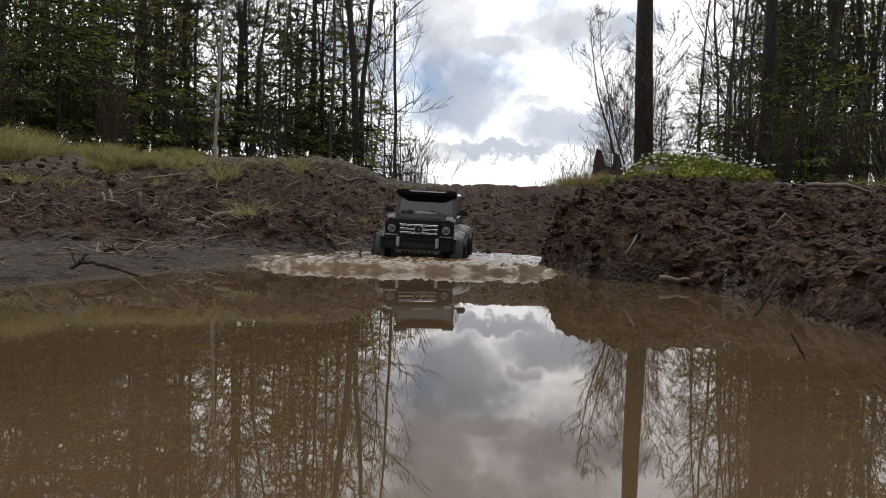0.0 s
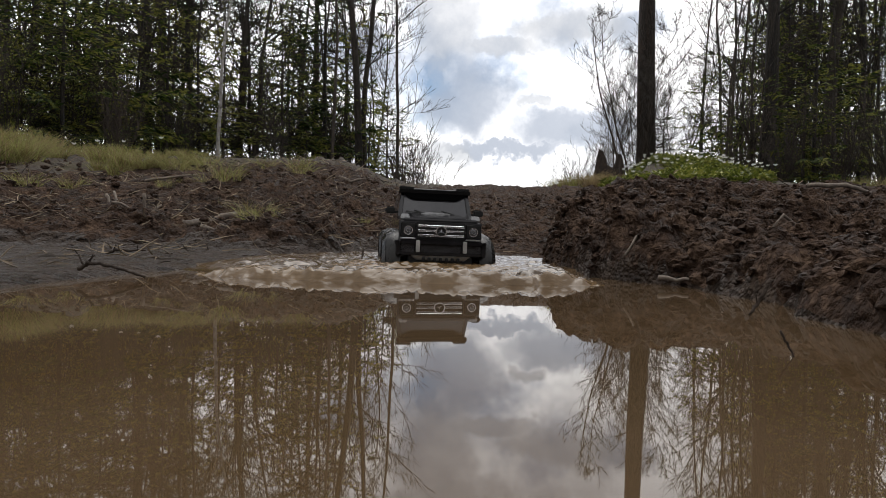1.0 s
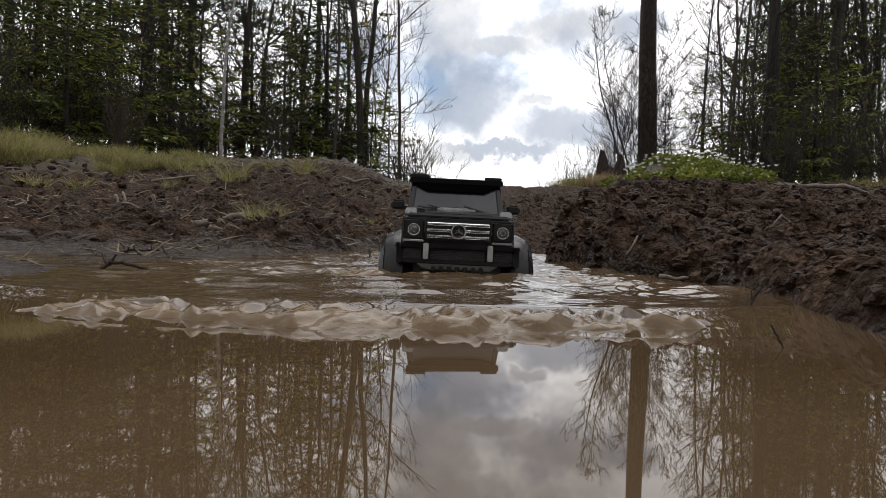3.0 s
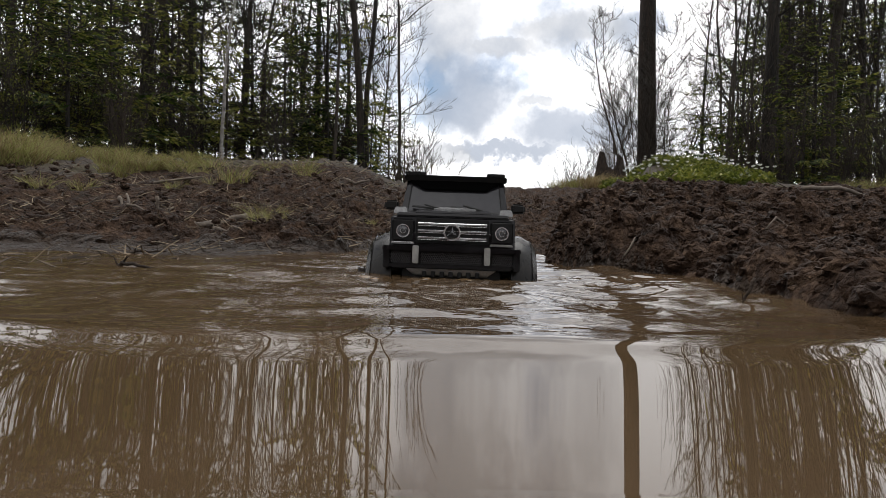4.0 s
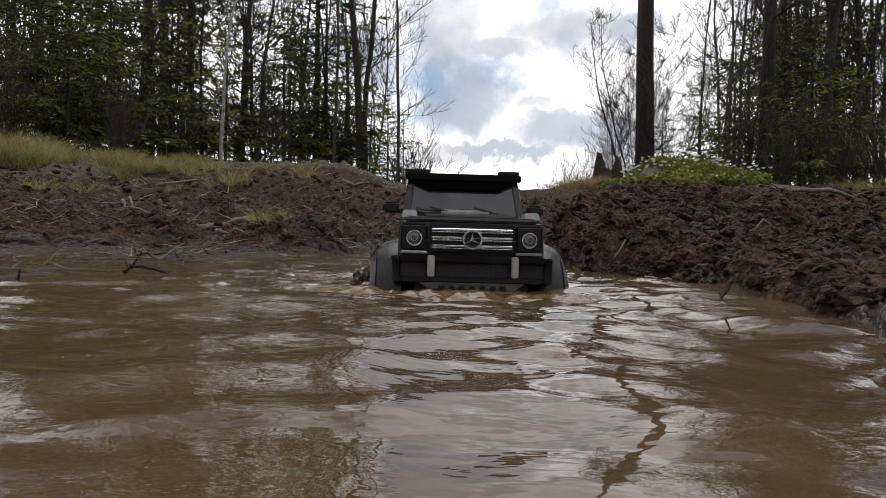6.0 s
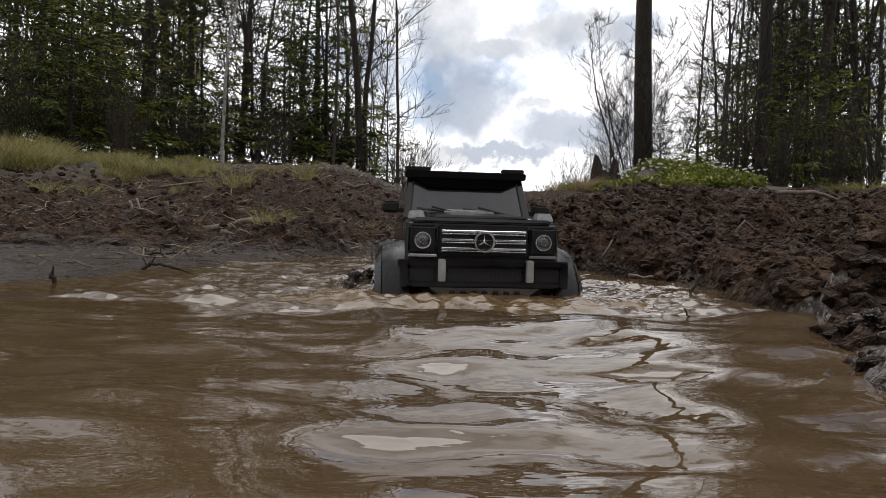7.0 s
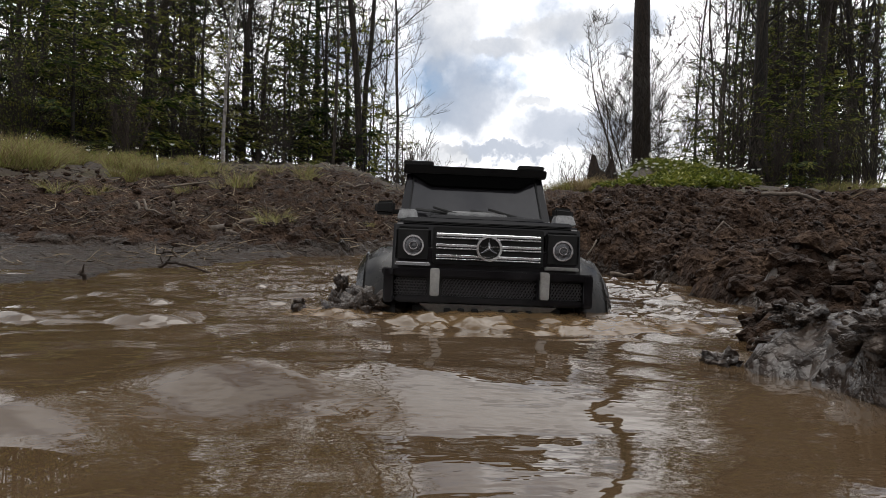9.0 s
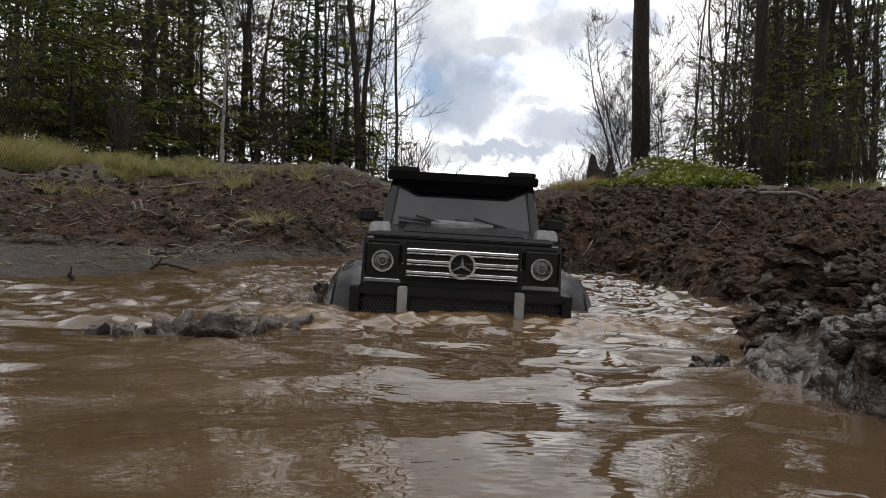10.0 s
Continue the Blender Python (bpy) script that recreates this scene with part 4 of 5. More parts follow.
    for x0, x1 in ((-0.086, -0.050), (0.052, 0.083)):
        piece("marker_lamp", solid([(x0, x1, -0.080, -0.066, 0.2620, 0.2672)], 0.0012), TRIM, visor)
    # wipers
    for x in (-0.052, 0.012):
        b = solid([[(x - 0.018, -0.1035, 0.2065), (x + 0.026, -0.1035, 0.2025), (x + 0.026, -0.0995, 0.2025), (x - 0.018, -0.0995, 0.2065),
                    (x - 0.018, -0.1020, 0.2100), (x + 0.026, -0.1020, 0.2060), (x + 0.026, -0.0985, 0.2060), (x - 0.018, -0.0985, 0.2100)],
                   [(x + 0.002, -0.106, 0.2095), (x + 0.040, -0.110, 0.2000), (x + 0.040, -0.107, 0.2000), (x + 0.002, -0.103, 0.2095),
                    (x + 0.002, -0.105, 0.2125), (x + 0.040, -0.109, 0.2030), (x + 0.040, -0.106, 0.2030), (x + 0.002, -0.102, 0.2125)]], 0.0005, 1)
        piece("wiper", b, TRIM, car, "thin black wiper arm and blade")
    # front: grille with three double bars and a round emblem
    grille = piece("grille", solid([(-0.0525, 0.0525, -0.239, -0.232, 0.1485, 0.1835)], 0.0012), TRIM, car)
    for z in (0.1555, 0.1655, 0.1755):
        for dz, hh in ((0.0008, 0.0026), (-0.0022, 0.0014)):
            piece("grille_bar", solid([(-0.0495, 0.0495, -0.2425, -0.238, z + dz - hh / 2, z + dz + hh / 2)], 0.0005, 1), CHROME, grille, "chrome grille bar")
    bm = ring(bmesh.new(), (0, -0.2445, 0.1645), "y", 0.0100, 0.0122, 0.0032, 36)
    for k in range(3):
        w = math.pi / 2 + k * 2 * math.pi / 3
        c, s = math.cos(w), math.sin(w)
        px, pz = -s, c
        o, e = (0, -0.2445, 0.1645), 0.0106
        vs = [bm.verts.new(q) for q in ((o[0] + px * 0.0018, o[1] - 0.0005, o[2] + pz * 0.0018), (o[0] - px * 0.0018, o[1] - 0.0005, o[2] - pz * 0.0018),
                                        (o[0] + c * e, o[1] - 0.0002, o[2] + s * e), (o[0], o[1] - 0.0026, o[2]))]
        bm.faces.new((vs[0], vs[2], vs[3]))
        bm.faces.new((vs[2], vs[1], vs[3]))
        bm.faces.new((vs[0], vs[1], vs[2]))
        bm.faces.new((vs[0], vs[3], vs[1]))
    piece("emblem", bm, CHROME, grille, "round chrome emblem")
    piece("emblem_plate", disc(bmesh.new(), (0, -0.2405, 0.1645), 0.0108, 0.002), TRIM, grille)
    # lamps
    for s in (-1, 1):
        sur = piece("headlight", solid([(s * 0.071 - 0.0165, s * 0.071 + 0.0165, -0.2375, -0.232, 0.1495, 0.1825)], 0.003, 3), TRIM, car, "round headlight in a black surround")
        piece("bezel", ring(bmesh.new(), (s * 0.071, -0.2385, 0.165), "y", 0.0082, 0.0098, 0.004, 32), CHROME, sur)
        piece("lens", disc(bmesh.new(), (s * 0.071, -0.2378, 0.165), 0.0084, 0.001, 28, 0.0022), LENS, sur, "clear round lens")
        piece("bulb_ring", ring(bmesh.new(), (s * 0.071, -0.2412, 0.165), "y", 0.0034, 0.0040, 0.0012, 20), CHROME, sur)
        piece("lamp_strip", solid([[(s * 0.071 - 0.017, -0.2395, 0.1462), (s * 0.071 + 0.017, -0.2395, 0.1462), (s * 0.071 + 0.017, -0.234, 0.1462), (s * 0.071 - 0.017, -0.234, 0.1462),
                                    (s * 0.071 - 0.016, -0.2400, 0.1496), (s * 0.071 + 0.016, -0.2400, 0.1496), (s * 0.071 + 0.016, -0.234, 0.1496), (s * 0.071 - 0.016, -0.234, 0.1496)]], 0.0008), CHROME if s < 0 else STEEL, sur)
        ind = solid([[(s * 0.0775 - 0.0105, -0.222, 0.190), (s * 0.0775 + 0.0105, -0.222, 0.190), (s * 0.0775 + 0.0105, -0.196, 0.191), (s * 0.0775 - 0.0105, -0.196, 0.191),
                      (s * 0.0775 - 0.008, -0.216, 0.2005), (s * 0.0775 + 0.008, -0.216, 0.2005), (s * 0.0775 + 0.008, -0.198, 0.2010), (s * 0.0775 - 0.008, -0.198, 0.2010)]], 0.0012)
        piece("indicator", ind, CLEAR, car, "clear indicator lamp on the wing")
        mir = piece("mirror", solid([[(s * 0.094, -0.094, 0.2005), (s * 0.1185, -0.092, 0.2015), (s * 0.1185, -0.078, 0.2015), (s * 0.094, -0.078, 0.2005),
                                      (s * 0.094, -0.094, 0.2180), (s * 0.1170, -0.092, 0.2165), (s * 0.1170, -0.078, 0.2165), (s * 0.094, -0.078, 0.2180)]], 0.0035, 3), TRIM, car, "black door mirror")
        piece("mirror_arm", solid([(min(s * 0.084, s * 0.098), max(s * 0.084, s * 0.098), -0.089, -0.081, 0.2020, 0.2075)], 0.001), TRIM, mir)
    # bumper with three mesh inserts, two bright uprights and a skid plate
    def wrap(z0, z1, y, w, e):
        return [[(-w, y, z0), (w, y, z0), (w, y + 0.03, z0), (-w, y + 0.03, z0), (-w, y, z1), (w, y, z1), (w, y + 0.03, z1), (-w, y + 0.03, z1)]] + [
            [(s * w, y, z0), (s * (w + e), y + 0.012, z0), (s * (w + e), y + 0.04, z0), (s * w, y + 0.04, z0),
             (s * w, y, z1), (s * (w + e), y + 0.012, z1), (s * (w + e), y + 0.04, z1), (s * w, y + 0.04, z1)] for s in (-1, 1)]
    bumper = piece("bumper", solid(wrap(0.1365, 0.1435, -0.2585, 0.088, 0.011) + wrap(0.1135, 0.1185, -0.2580, 0.086, 0.010) + wrap(0.112, 0.140, -0.2490, 0.084, 0.009)
                                   + [(s * 0.0925 - 0.0045, s * 0.0925 + 0.0045, -0.2545, -0.235, 0.112, 0.142) for s in (-1, 1)]
                                   + [(s * 0.0505 - 0.0065, s * 0.0505 + 0.0065, -0.2565, -0.245, 0.113, 0.140) for s in (-1, 1)], 0.0012), PAINT, car)
    mesh = bmesh.new()
    for x0, x1 in ((-0.086, -0.058), (-0.043, 0.043), (0.058, 0.086)):
        zz, row = 0.1205, 0
        while zz < 0.1355:
            xx = x0 + (0.0018 if row % 2 else 0.0)
            while xx < x1:
                ring(mesh, (xx, -0.2510, zz), "y", 0.00105, 0.0016, 0.002, 6, 0.5236)
                xx += 0.0031
            zz += 0.0026
            row += 1
    piece("mesh_insert", mesh, MESH, bumper, "black honeycomb mesh insert", False)
    for s in (-1, 1):
        piece("upright", solid([(s * 0.0504 - 0.0042, s * 0.0504 + 0.0042, -0.2625, -0.252, 0.1195, 0.1445)], 0.0010), STEEL, bumper, "bright metal upright")
    piece("sump", solid([(-0.07, 0.07, -0.245, -0.10, 0.075, 0.112)], 0.003), TRIM, car)
    skid = piece("skid_plate", solid([[(-0.052, -0.250, 0.1035), (0.052, -0.250, 0.1035), (0.052, -0.225, 0.096), (-0.052, -0.225, 0.096),
                                       (-0.064, -0.2545, 0.1120), (0.064, -0.2545, 0.1120), (0.064, -0.235, 0.1145), (-0.064, -0.235, 0.1145)]], 0.0008), STEEL, car, "dull silver skid plate with slots")
    for k in range(7):
        x = -0.0375 + 0.0125 * k
        piece("slot", solid([(x - 0.0032, x + 0.0032, -0.2560, -0.240, 0.1005, 0.1085)], 0.001, 1), TRIM, skid)
    # arches and wheels
    for fx in (-1, 1):
        for ay in (-0.162, 0.162):
            arch = bmesh.new()
            rows = []
            for i in range(15):
                w = math.radians(-18 + 216 * i / 14)
                row = []
                for xo, r in ((0.086, 0.0875), (0.1035, 0.0860), (0.1165, 0.0790), (0.1180, 0.0800), (0.1255, 0.0690), (0.1225, 0.0670), (0.086, 0.0730)):
                    row.append(arch.verts.new((fx * xo, ay + math.cos(w) * r, 0.077 + math.sin(w) * r)))
                rows.append(row)
            for a, b in zip(rows, rows[1:]):
                for k in range(7):
                    arch.faces.new((a[k], a[(k + 1) % 7], b[(k + 1) % 7], b[k]))
            arch.faces.new(rows[0])
            arch.faces.new(rows[-1])
            bmesh.ops.recalc_face_normals(arch, faces=list(arch.faces))
            piece("wheel_arch", arch, ARCH, car, "wide dark grey wheel arch with mud film", panels=False)
            wheel = new("wheel")
            wheel.parent = car
            tyre = ring(bmesh.new(), (0, 0, 0), "x", 0.034, 0.057, 0.046, 40)
            for k in range(22):
                w = 2 * math.pi * k / 22
                for side in (-1, 1):
                    c, s = math.cos(w + 0.07 * side), math.sin(w + 0.07 * side)
                    t = Vector((0, -s, c)) * 0.0048
                    o = Vector((side * 0.0125, c * 0.0555, s * 0.0555))
                    u, q = Vector((0.0112, 0, 0)), Vector((0, c, s)) * 0.0068
                    vs = [tyre.verts.new(o + a) for a in (-u - t, u - t, u + t, -u + t, -u - t * 0.8 + q, u - t * 0.8 + q, u + t * 0.8 + q, -u + t * 0.8 + q)]
                    for f in ((4, 5, 6, 7), (0, 1, 5, 4), (1, 2, 6, 5), (2, 3, 7, 6), (3, 0, 4, 7)):
                        tyre.faces.new([vs[i] for i in f])
            piece("tyre", tyre, RUBBER, wheel, "muddy black tyre with deep tread blocks", False)
            rim = ring(bmesh.new(), (0, 0, 0), "x", 0.027, 0.0345, 0.040, 32)
            for k in range(5):
                w = 2 * math.pi * k / 5
                c, s = math.cos(w), math.sin(w)
                t = Vector((0, -s, c)) * 0.0042
                a, b = Vector((fx * 0.014, c * 0.004, s * 0.004)), Vector((fx * 0.016, c * 0.029, s * 0.029))
                d = Vector((fx * -0.006, 0, 0))
                vs = [rim.verts.new(v) for v in (a - t, a + t, b + t, b - t, a - t + d, a + t + d, b + t + d, b - t + d)]
                for f in ((0, 1, 2, 3), (4, 5, 6, 7), (0, 1, 5, 4), (1, 2, 6, 5), (2, 3, 7, 6), (3, 0, 4, 7)):
                    rim.faces.new([vs[i] for i in f])
            piece("rim", rim, STEEL, wheel)
            WHEELS.append((wheel, fx * 0.099, ay))
    piece("axle_beam", solid([(-0.08, 0.08, -0.168, -0.156, 0.056, 0.068), (-0.08, 0.08, 0.156, 0.168, 0.056, 0.068), (-0.055, 0.055, -0.2, 0.2, 0.08, 0.114)], 0.002), TRIM, car)
    return car


WHEELS = []
car = build_car()
CAR_ROWS = [
    (0, -0.048, 1.889, -0.066, 3.8, 1.8, -4.5), (0.5, -0.052, 1.763, -0.074, 2.9, -0.5, 1.3), (1, -0.040, 1.596, -0.081, 1.3, 0.9, 7.1), (1.5, -0.030, 1.462, -0.084, 0.9, 1.2, 9.6),
    (2, -0.020, 1.348, -0.086, 0.6, 1.5, 10.2), (2.5, -0.006, 1.271, -0.087, 0.4, 1.8, 5.9), (3.8, 0.001, 1.097, -0.088, 0.2, 0.3, -1.1), (4.5, 0.000, 1.023, -0.092, -2.2, 2.2, -1.9),
    (5, 0.005, 0.978, -0.093, -2.6, 1.4, -1.0), (5.7, 0.010, 0.927, -0.093, -1.2, 0.5, 1.9), (6.8, 0.018, 0.811, -0.100, 0.9, -0.3, 5.6), (7.2, 0.016, 0.753, -0.090, -1.3, 0.5, 7.1),
    (7.5, 0.023, 0.690, -0.096, -2.9, -0.5, 8.1), (8, 0.035, 0.612, -0.097, -2.1, -0.2, 8.3), (8.5, 0.037, 0.571, -0.101, -1.4, 0.9, 6.9), (9, 0.036, 0.557, -0.104, -1.2, 1.1, 2.9),
    (9.5, 0.035, 0.555, -0.107, -0.5, 1.8, 1.1), (10, 0.031, 0.539, -0.112, 0.1, 2.1, -0.1)]

# ---- sticks, logs and roots on the mud ----
def stick(name, pts, r, mat, label, category="stick", taper=0.6, knots=2, lift=0.85):
    """A crooked tapered stick with a few broken side stubs, resting on the ground under it."""
    rng = random.Random(int(abs(pts[0][0]) * 1000) + len(pts))
    t = Tubes()
    out = []
    for a, b in zip(pts, pts[1:]):
        for k in range(4):
            p = Vector(a).lerp(Vector(b), k / 4)
            out.append(p + Vector((rng.uniform(-1, 1), rng.uniform(-1, 1), rng.uniform(-1, 1))) * r * 0.5)
    out.append(Vector(pts[-1]))
    for p in out:
        p.z = max(p.z, height(p.x, p.y) + r * lift)
    low = out[0].copy()
    n = len(out)
    rad = [r * (1 - (1 - taper) * k / (n - 1)) * rng.uniform(0.85, 1.12) for k in range(n)]
    inner = [p - low for p in out]
    t.tube([inner[0] - (inner[1] - inner[0]) * 0.06] + inner + [inner[-1] + (inner[-1] - inner[-2]) * 0.08], [r * 0.3] + rad + [rad[-1] * 0.3], 8)
    for _ in range(knots):
        k = rng.randint(1, n - 2)
        d = Vector((rng.uniform(-1, 1), rng.uniform(-1, 0.2), rng.uniform(0.2, 1)))
        t.tube(wander(rng, inner[k], d, r * rng.uniform(3, 8), 3, 0.2), [rad[k] * 0.6, rad[k] * 0.45, rad[k] * 0.35, rad[k] * 0.2], 5)
    ob = new(name, t.mesh(name, mat, True))
    ob.location = low
    return tagged(ob, label, category)


PALE = "pale dead root sticking out of the mud bank"
stick("log", [(-0.892, 2.15, 0.078), (-0.813, 2.18, 0.100), (-0.735, 2.22, 0.127)], 0.015, DEADWOOD, "short grey log half sunk in the mud bank", "log", 0.9, 0, 0.25)
for pts, r in (([(-1.326, 2.46, 0.199), (-1.284, 2.42, 0.136), (-1.176, 2.38, 0.107), (-1.144, 2.36, 0.093)], 0.007), ([(-1.294, 2.45, 0.211), (-1.251, 2.4, 0.148), (-1.204, 2.36, 0.1)], 0.006),
               ([(-1.055, 2.2, 0.189), (-1.049, 2.2, 0.134), (-1.033, 2.18, 0.085)], 0.007), ([(-0.921, 2.2, 0.104), (-0.915, 2.18, 0.06)], 0.006), ([(-1.05, 2.32, 0.16), (-1.10, 2.28, 0.10)], 0.005)):
    stick("root", pts, r * 0.9, DEADWOOD, PALE, "root", 0.5, 1, 0.3)
LYING = "dry fallen stick lying on the mud"
for pts, r in (([(-1.114, 2.1, 0.062), (-0.983, 2.1, 0.083)], 0.006), ([(-1.669, 3.5, 0.336), (-1.419, 3.5, 0.374)], 0.010), ([(-0.775, 2.0, 0.047), (-0.695, 2.0, 0.038)], 0.010),
               ([(-0.596, 2.0, 0.051), (-0.552, 2.0, 0.067)], 0.007), ([(0.345, 1.0, 0.009), (0.398, 0.99, 0.008)], 0.0055), ([(0.681, 1.3, 0.018), (0.767, 1.3, 0.026)], 0.005),
               ([(0.376, 1.15, 0.03), (0.324, 1.12, 0.007)], 0.004), ([(-0.762, 4.4, 0.412), (-0.566, 4.4, 0.457)], 0.016), ([(0.62, 1.5, 0.08), (0.75, 1.55, 0.09)], 0.006),
               ([(-1.5, 2.7, 0.14), (-1.3, 2.8, 0.16)], 0.007), ([(-0.45, 2.6, 0.1), (-0.33, 2.5, 0.1)], 0.006), ([(0.9, 1.75, 0.1), (1.02, 1.7, 0.1)], 0.007)):
    stick("stick", pts, r * 0.8, DEADWOOD, LYING, knots=0, lift=0.5)
stick("log", [(1.145, 2.0, 0.26), (1.279, 2.02, 0.262), (1.35, 2.0, 0.235)], 0.008, DEADWOOD, "weathered pale branch lying on top of the bank", "log", 0.75, 0, 0.1)
stick("log", [(0.904, 2.35, 0.25), (1.03, 2.37, 0.262)], 0.013, DEADWOOD, "weathered pale branch lying on top of the bank", "log", 0.8)
WETL = "wet dark twig half under water at the shore"
stick("twig", [(-0.498, 0.85, 0.011), (-0.485, 0.85, 0.02), (-0.47, 0.85, 0.021), (-0.455, 0.85, 0.016), (-0.432, 0.855, 0.009), (-0.411, 0.86, 0.002)], 0.0030, WET_WOOD, WETL, "twig", 0.6, 3)
stick("twig", [(-0.744, 1.38, 0.012), (-0.726, 1.38, 0.02), (-0.658, 1.38, 0.021)], 0.0036, WET_WOOD, WETL, "twig")
stick("twig", [(0.222, 0.400, 0.012), (0.226, 0.398, 0.004), (0.230, 0.394, -0.006)], 0.0009, WET_WOOD, WETL, "twig", 0.6, 0, -9)
stick("twig", [(0.318, 0.60, 0.034), (0.306, 0.597, 0.014), (0.296, 0.595, 0.0)], 0.0020, WET_WOOD, WETL, "twig", 0.7, 1, -9)
stick("twig", [(-0.505, 0.62, 0.015), (-0.50, 0.62, 0.002)], 0.0035, WET_WOOD, WETL, "twig", 0.7, 1, -9)
stick("twig", [(-0.21, 1.62, 0.03), (-0.205, 1.6, -0.005)], 0.003, WET_WOOD, WETL, "twig", 0.7, 1, -9)


# ---- loose clods and straw: too many to count ----
def clod_field():
    rng = random.Random(31)
    V, F = [], []
    shapes = []
    for level in (1, 2):
        base = bmesh.new()
        bmesh.ops.create_icosphere(base, subdivisions=level, radius=1)
        shapes.append(([v.co.copy() for v in base.verts], [tuple(v.index for v in f.verts) for f in base.faces]))
        base.free()
    xs, ys, rs = [], [], []
    while len(xs) < 15000:
        y = 0.15 + 4.6 * rng.random() ** 1.5
        x = rng.uniform(-0.85, 0.85) * max(y, 0.45)
        xs.append(x), ys.append(y), rs.append((0.003 + 0.011 * rng.random() ** 2.6) * (0.5 + 0.33 * y))
    while len(xs) < 19500:
        y = 0.2 + 2.0 * rng.random() ** 1.2
        x = float(np.interp(y, *SHORE_RIGHT)) + 0.01 + (0.25 + 0.45 * y) * rng.random()
        xs.append(x), ys.append(y), rs.append(0.003 + 0.013 * rng.random() ** 2.2)
    zs, plain = land(np.array(xs), np.array(ys)), land(np.array(xs), np.array(ys), False)
    for x, y, r, z, q in zip(xs, ys, rs, zs, plain):
        if q < (0.022 if x < 0.15 else 0.004) or (x < -0.3 and y < 1.9 and rng.random() < 0.9):
            continue
        turn = Euler((rng.uniform(0, 6.28), rng.uniform(0, 6.28), rng.uniform(0, 6.28))).to_matrix()
        off = Vector((rng.uniform(0, 90), rng.uniform(0, 90), rng.uniform(0, 90)))
        sq = Vector((rng.uniform(0.8, 1.5), rng.uniform(0.8, 1.2), rng.uniform(0.65, 1.0)))
        bv, bf = shapes[1 if r / y > 0.0075 else 0]
        b = len(V)
        for v in bv:
            w = turn @ v
            k = r * (1 + 0.55 * noise.noise(v * 1.5 + off) + 0.5 * noise.noise(v * 3.6 + off))
            V.append((x + w.x * k * sq.x, y + w.y * k * sq.y, z - r * 0.2 + w.z * k * sq.z))
        F += [tuple(i + b for i in f) for f in bf]
    me = mesh_from("mud_clods", V, F, False)
    me.materials.append(MUD)
    return tagged(new("mud_clods", me), "loose dark mud clods scattered over the banks", "mud", kind="stuff")


clod_field()


def straw_field():
    rng = random.Random(37)
    t = Tubes()
    pts = []
    for _ in range(2600):
        y = 1.9 + 3.8 * rng.random() ** 1.3
        x = rng.uniform(-0.75, 0.75) * y if rng.random() < 0.25 else rng.uniform(-0.8, -0.08) * y
        pts.append((x, y))
    for _ in range(160):
        pts.append((rng.uniform(-0.9, -0.42), rng.uniform(0.75, 1.8)))
    zs = land(np.array([p[0] for p in pts]), np.array([p[1] for p in pts]))
    for (x, y), z in zip(pts, zs):
        if z < 0.006:
            continue
        a = rng.uniform(0, 6.283)
        ln = rng.uniform(0.02, 0.085) * (0.6 + 0.2 * y)
        d = Vector((math.cos(a), math.sin(a), rng.uniform(-0.1, 0.45)))
        r = rng.uniform(0.0009, 0.0022) * (0.6 + 0.25 * y)
        t.tube(wander(rng, Vector((x, y, z + 0.004)), d, ln, 3, 0.25), [r, r, r * 0.8, r * 0.4], 3)
    ob = new("straw", t.mesh("straw", STRAW))
    return tagged(ob, "dry straw, rootlets and bark bits trodden into the mud", "straw", kind="stuff")


STRAW = material("dry_straw", [(0.03, 0.022, 0.015), (0.085, 0.062, 0.04), (0.19, 0.145, 0.095)], 12.0, (0.7, 0.9), bump=0.0, per_island=0.7)
straw_field()


# ---- grass ----
def tuft(seed, radius, tall, count, mats, name, label, category, droop=0.5, kind=""):
    rng = random.Random(seed)
    ob = empty(name, label, category, kind=kind)
    for mat, share, pn in mats:
        t = Tubes()
        for _ in range(int(count * share)):
            a, o = rng.uniform(0, 6.283), radius * rng.random() ** 0.7
            p = Vector((math.cos(a) * o, math.sin(a) * o, -0.01))
            a += rng.uniform(-1.6, 1.6)
            d = Vector((math.cos(a) * rng.uniform(0.05, 0.8), math.sin(a) * rng.uniform(0.05, 0.8), 1)).normalized()
            ln, w = tall * rng.uniform(0.45, 1.1), tall * rng.uniform(0.006, 0.013)
            side = d.cross(Vector((rng.uniform(-1, 1), rng.uniform(-1, 1), 0.1))).normalized()
            b = len(t.v)
            for k in range(5):
                q = k / 4
                c = p + d * (ln * q) + Vector((d.x, d.y, 0)) * (ln * droop * q * q) - Vector((0, 0, ln * droop * 0.55 * q ** 2.5))
                t.v += [c - side * w * (1 - q * 0.92), c + side * w * (1 - q * 0.92)]
            t.f += [(b + 2 * k, b + 2 * k + 1, b + 2 * k + 3, b + 2 * k + 2) for k in range(4)]
        part(pn, t.mesh(pn, mat), ob)
    return ob


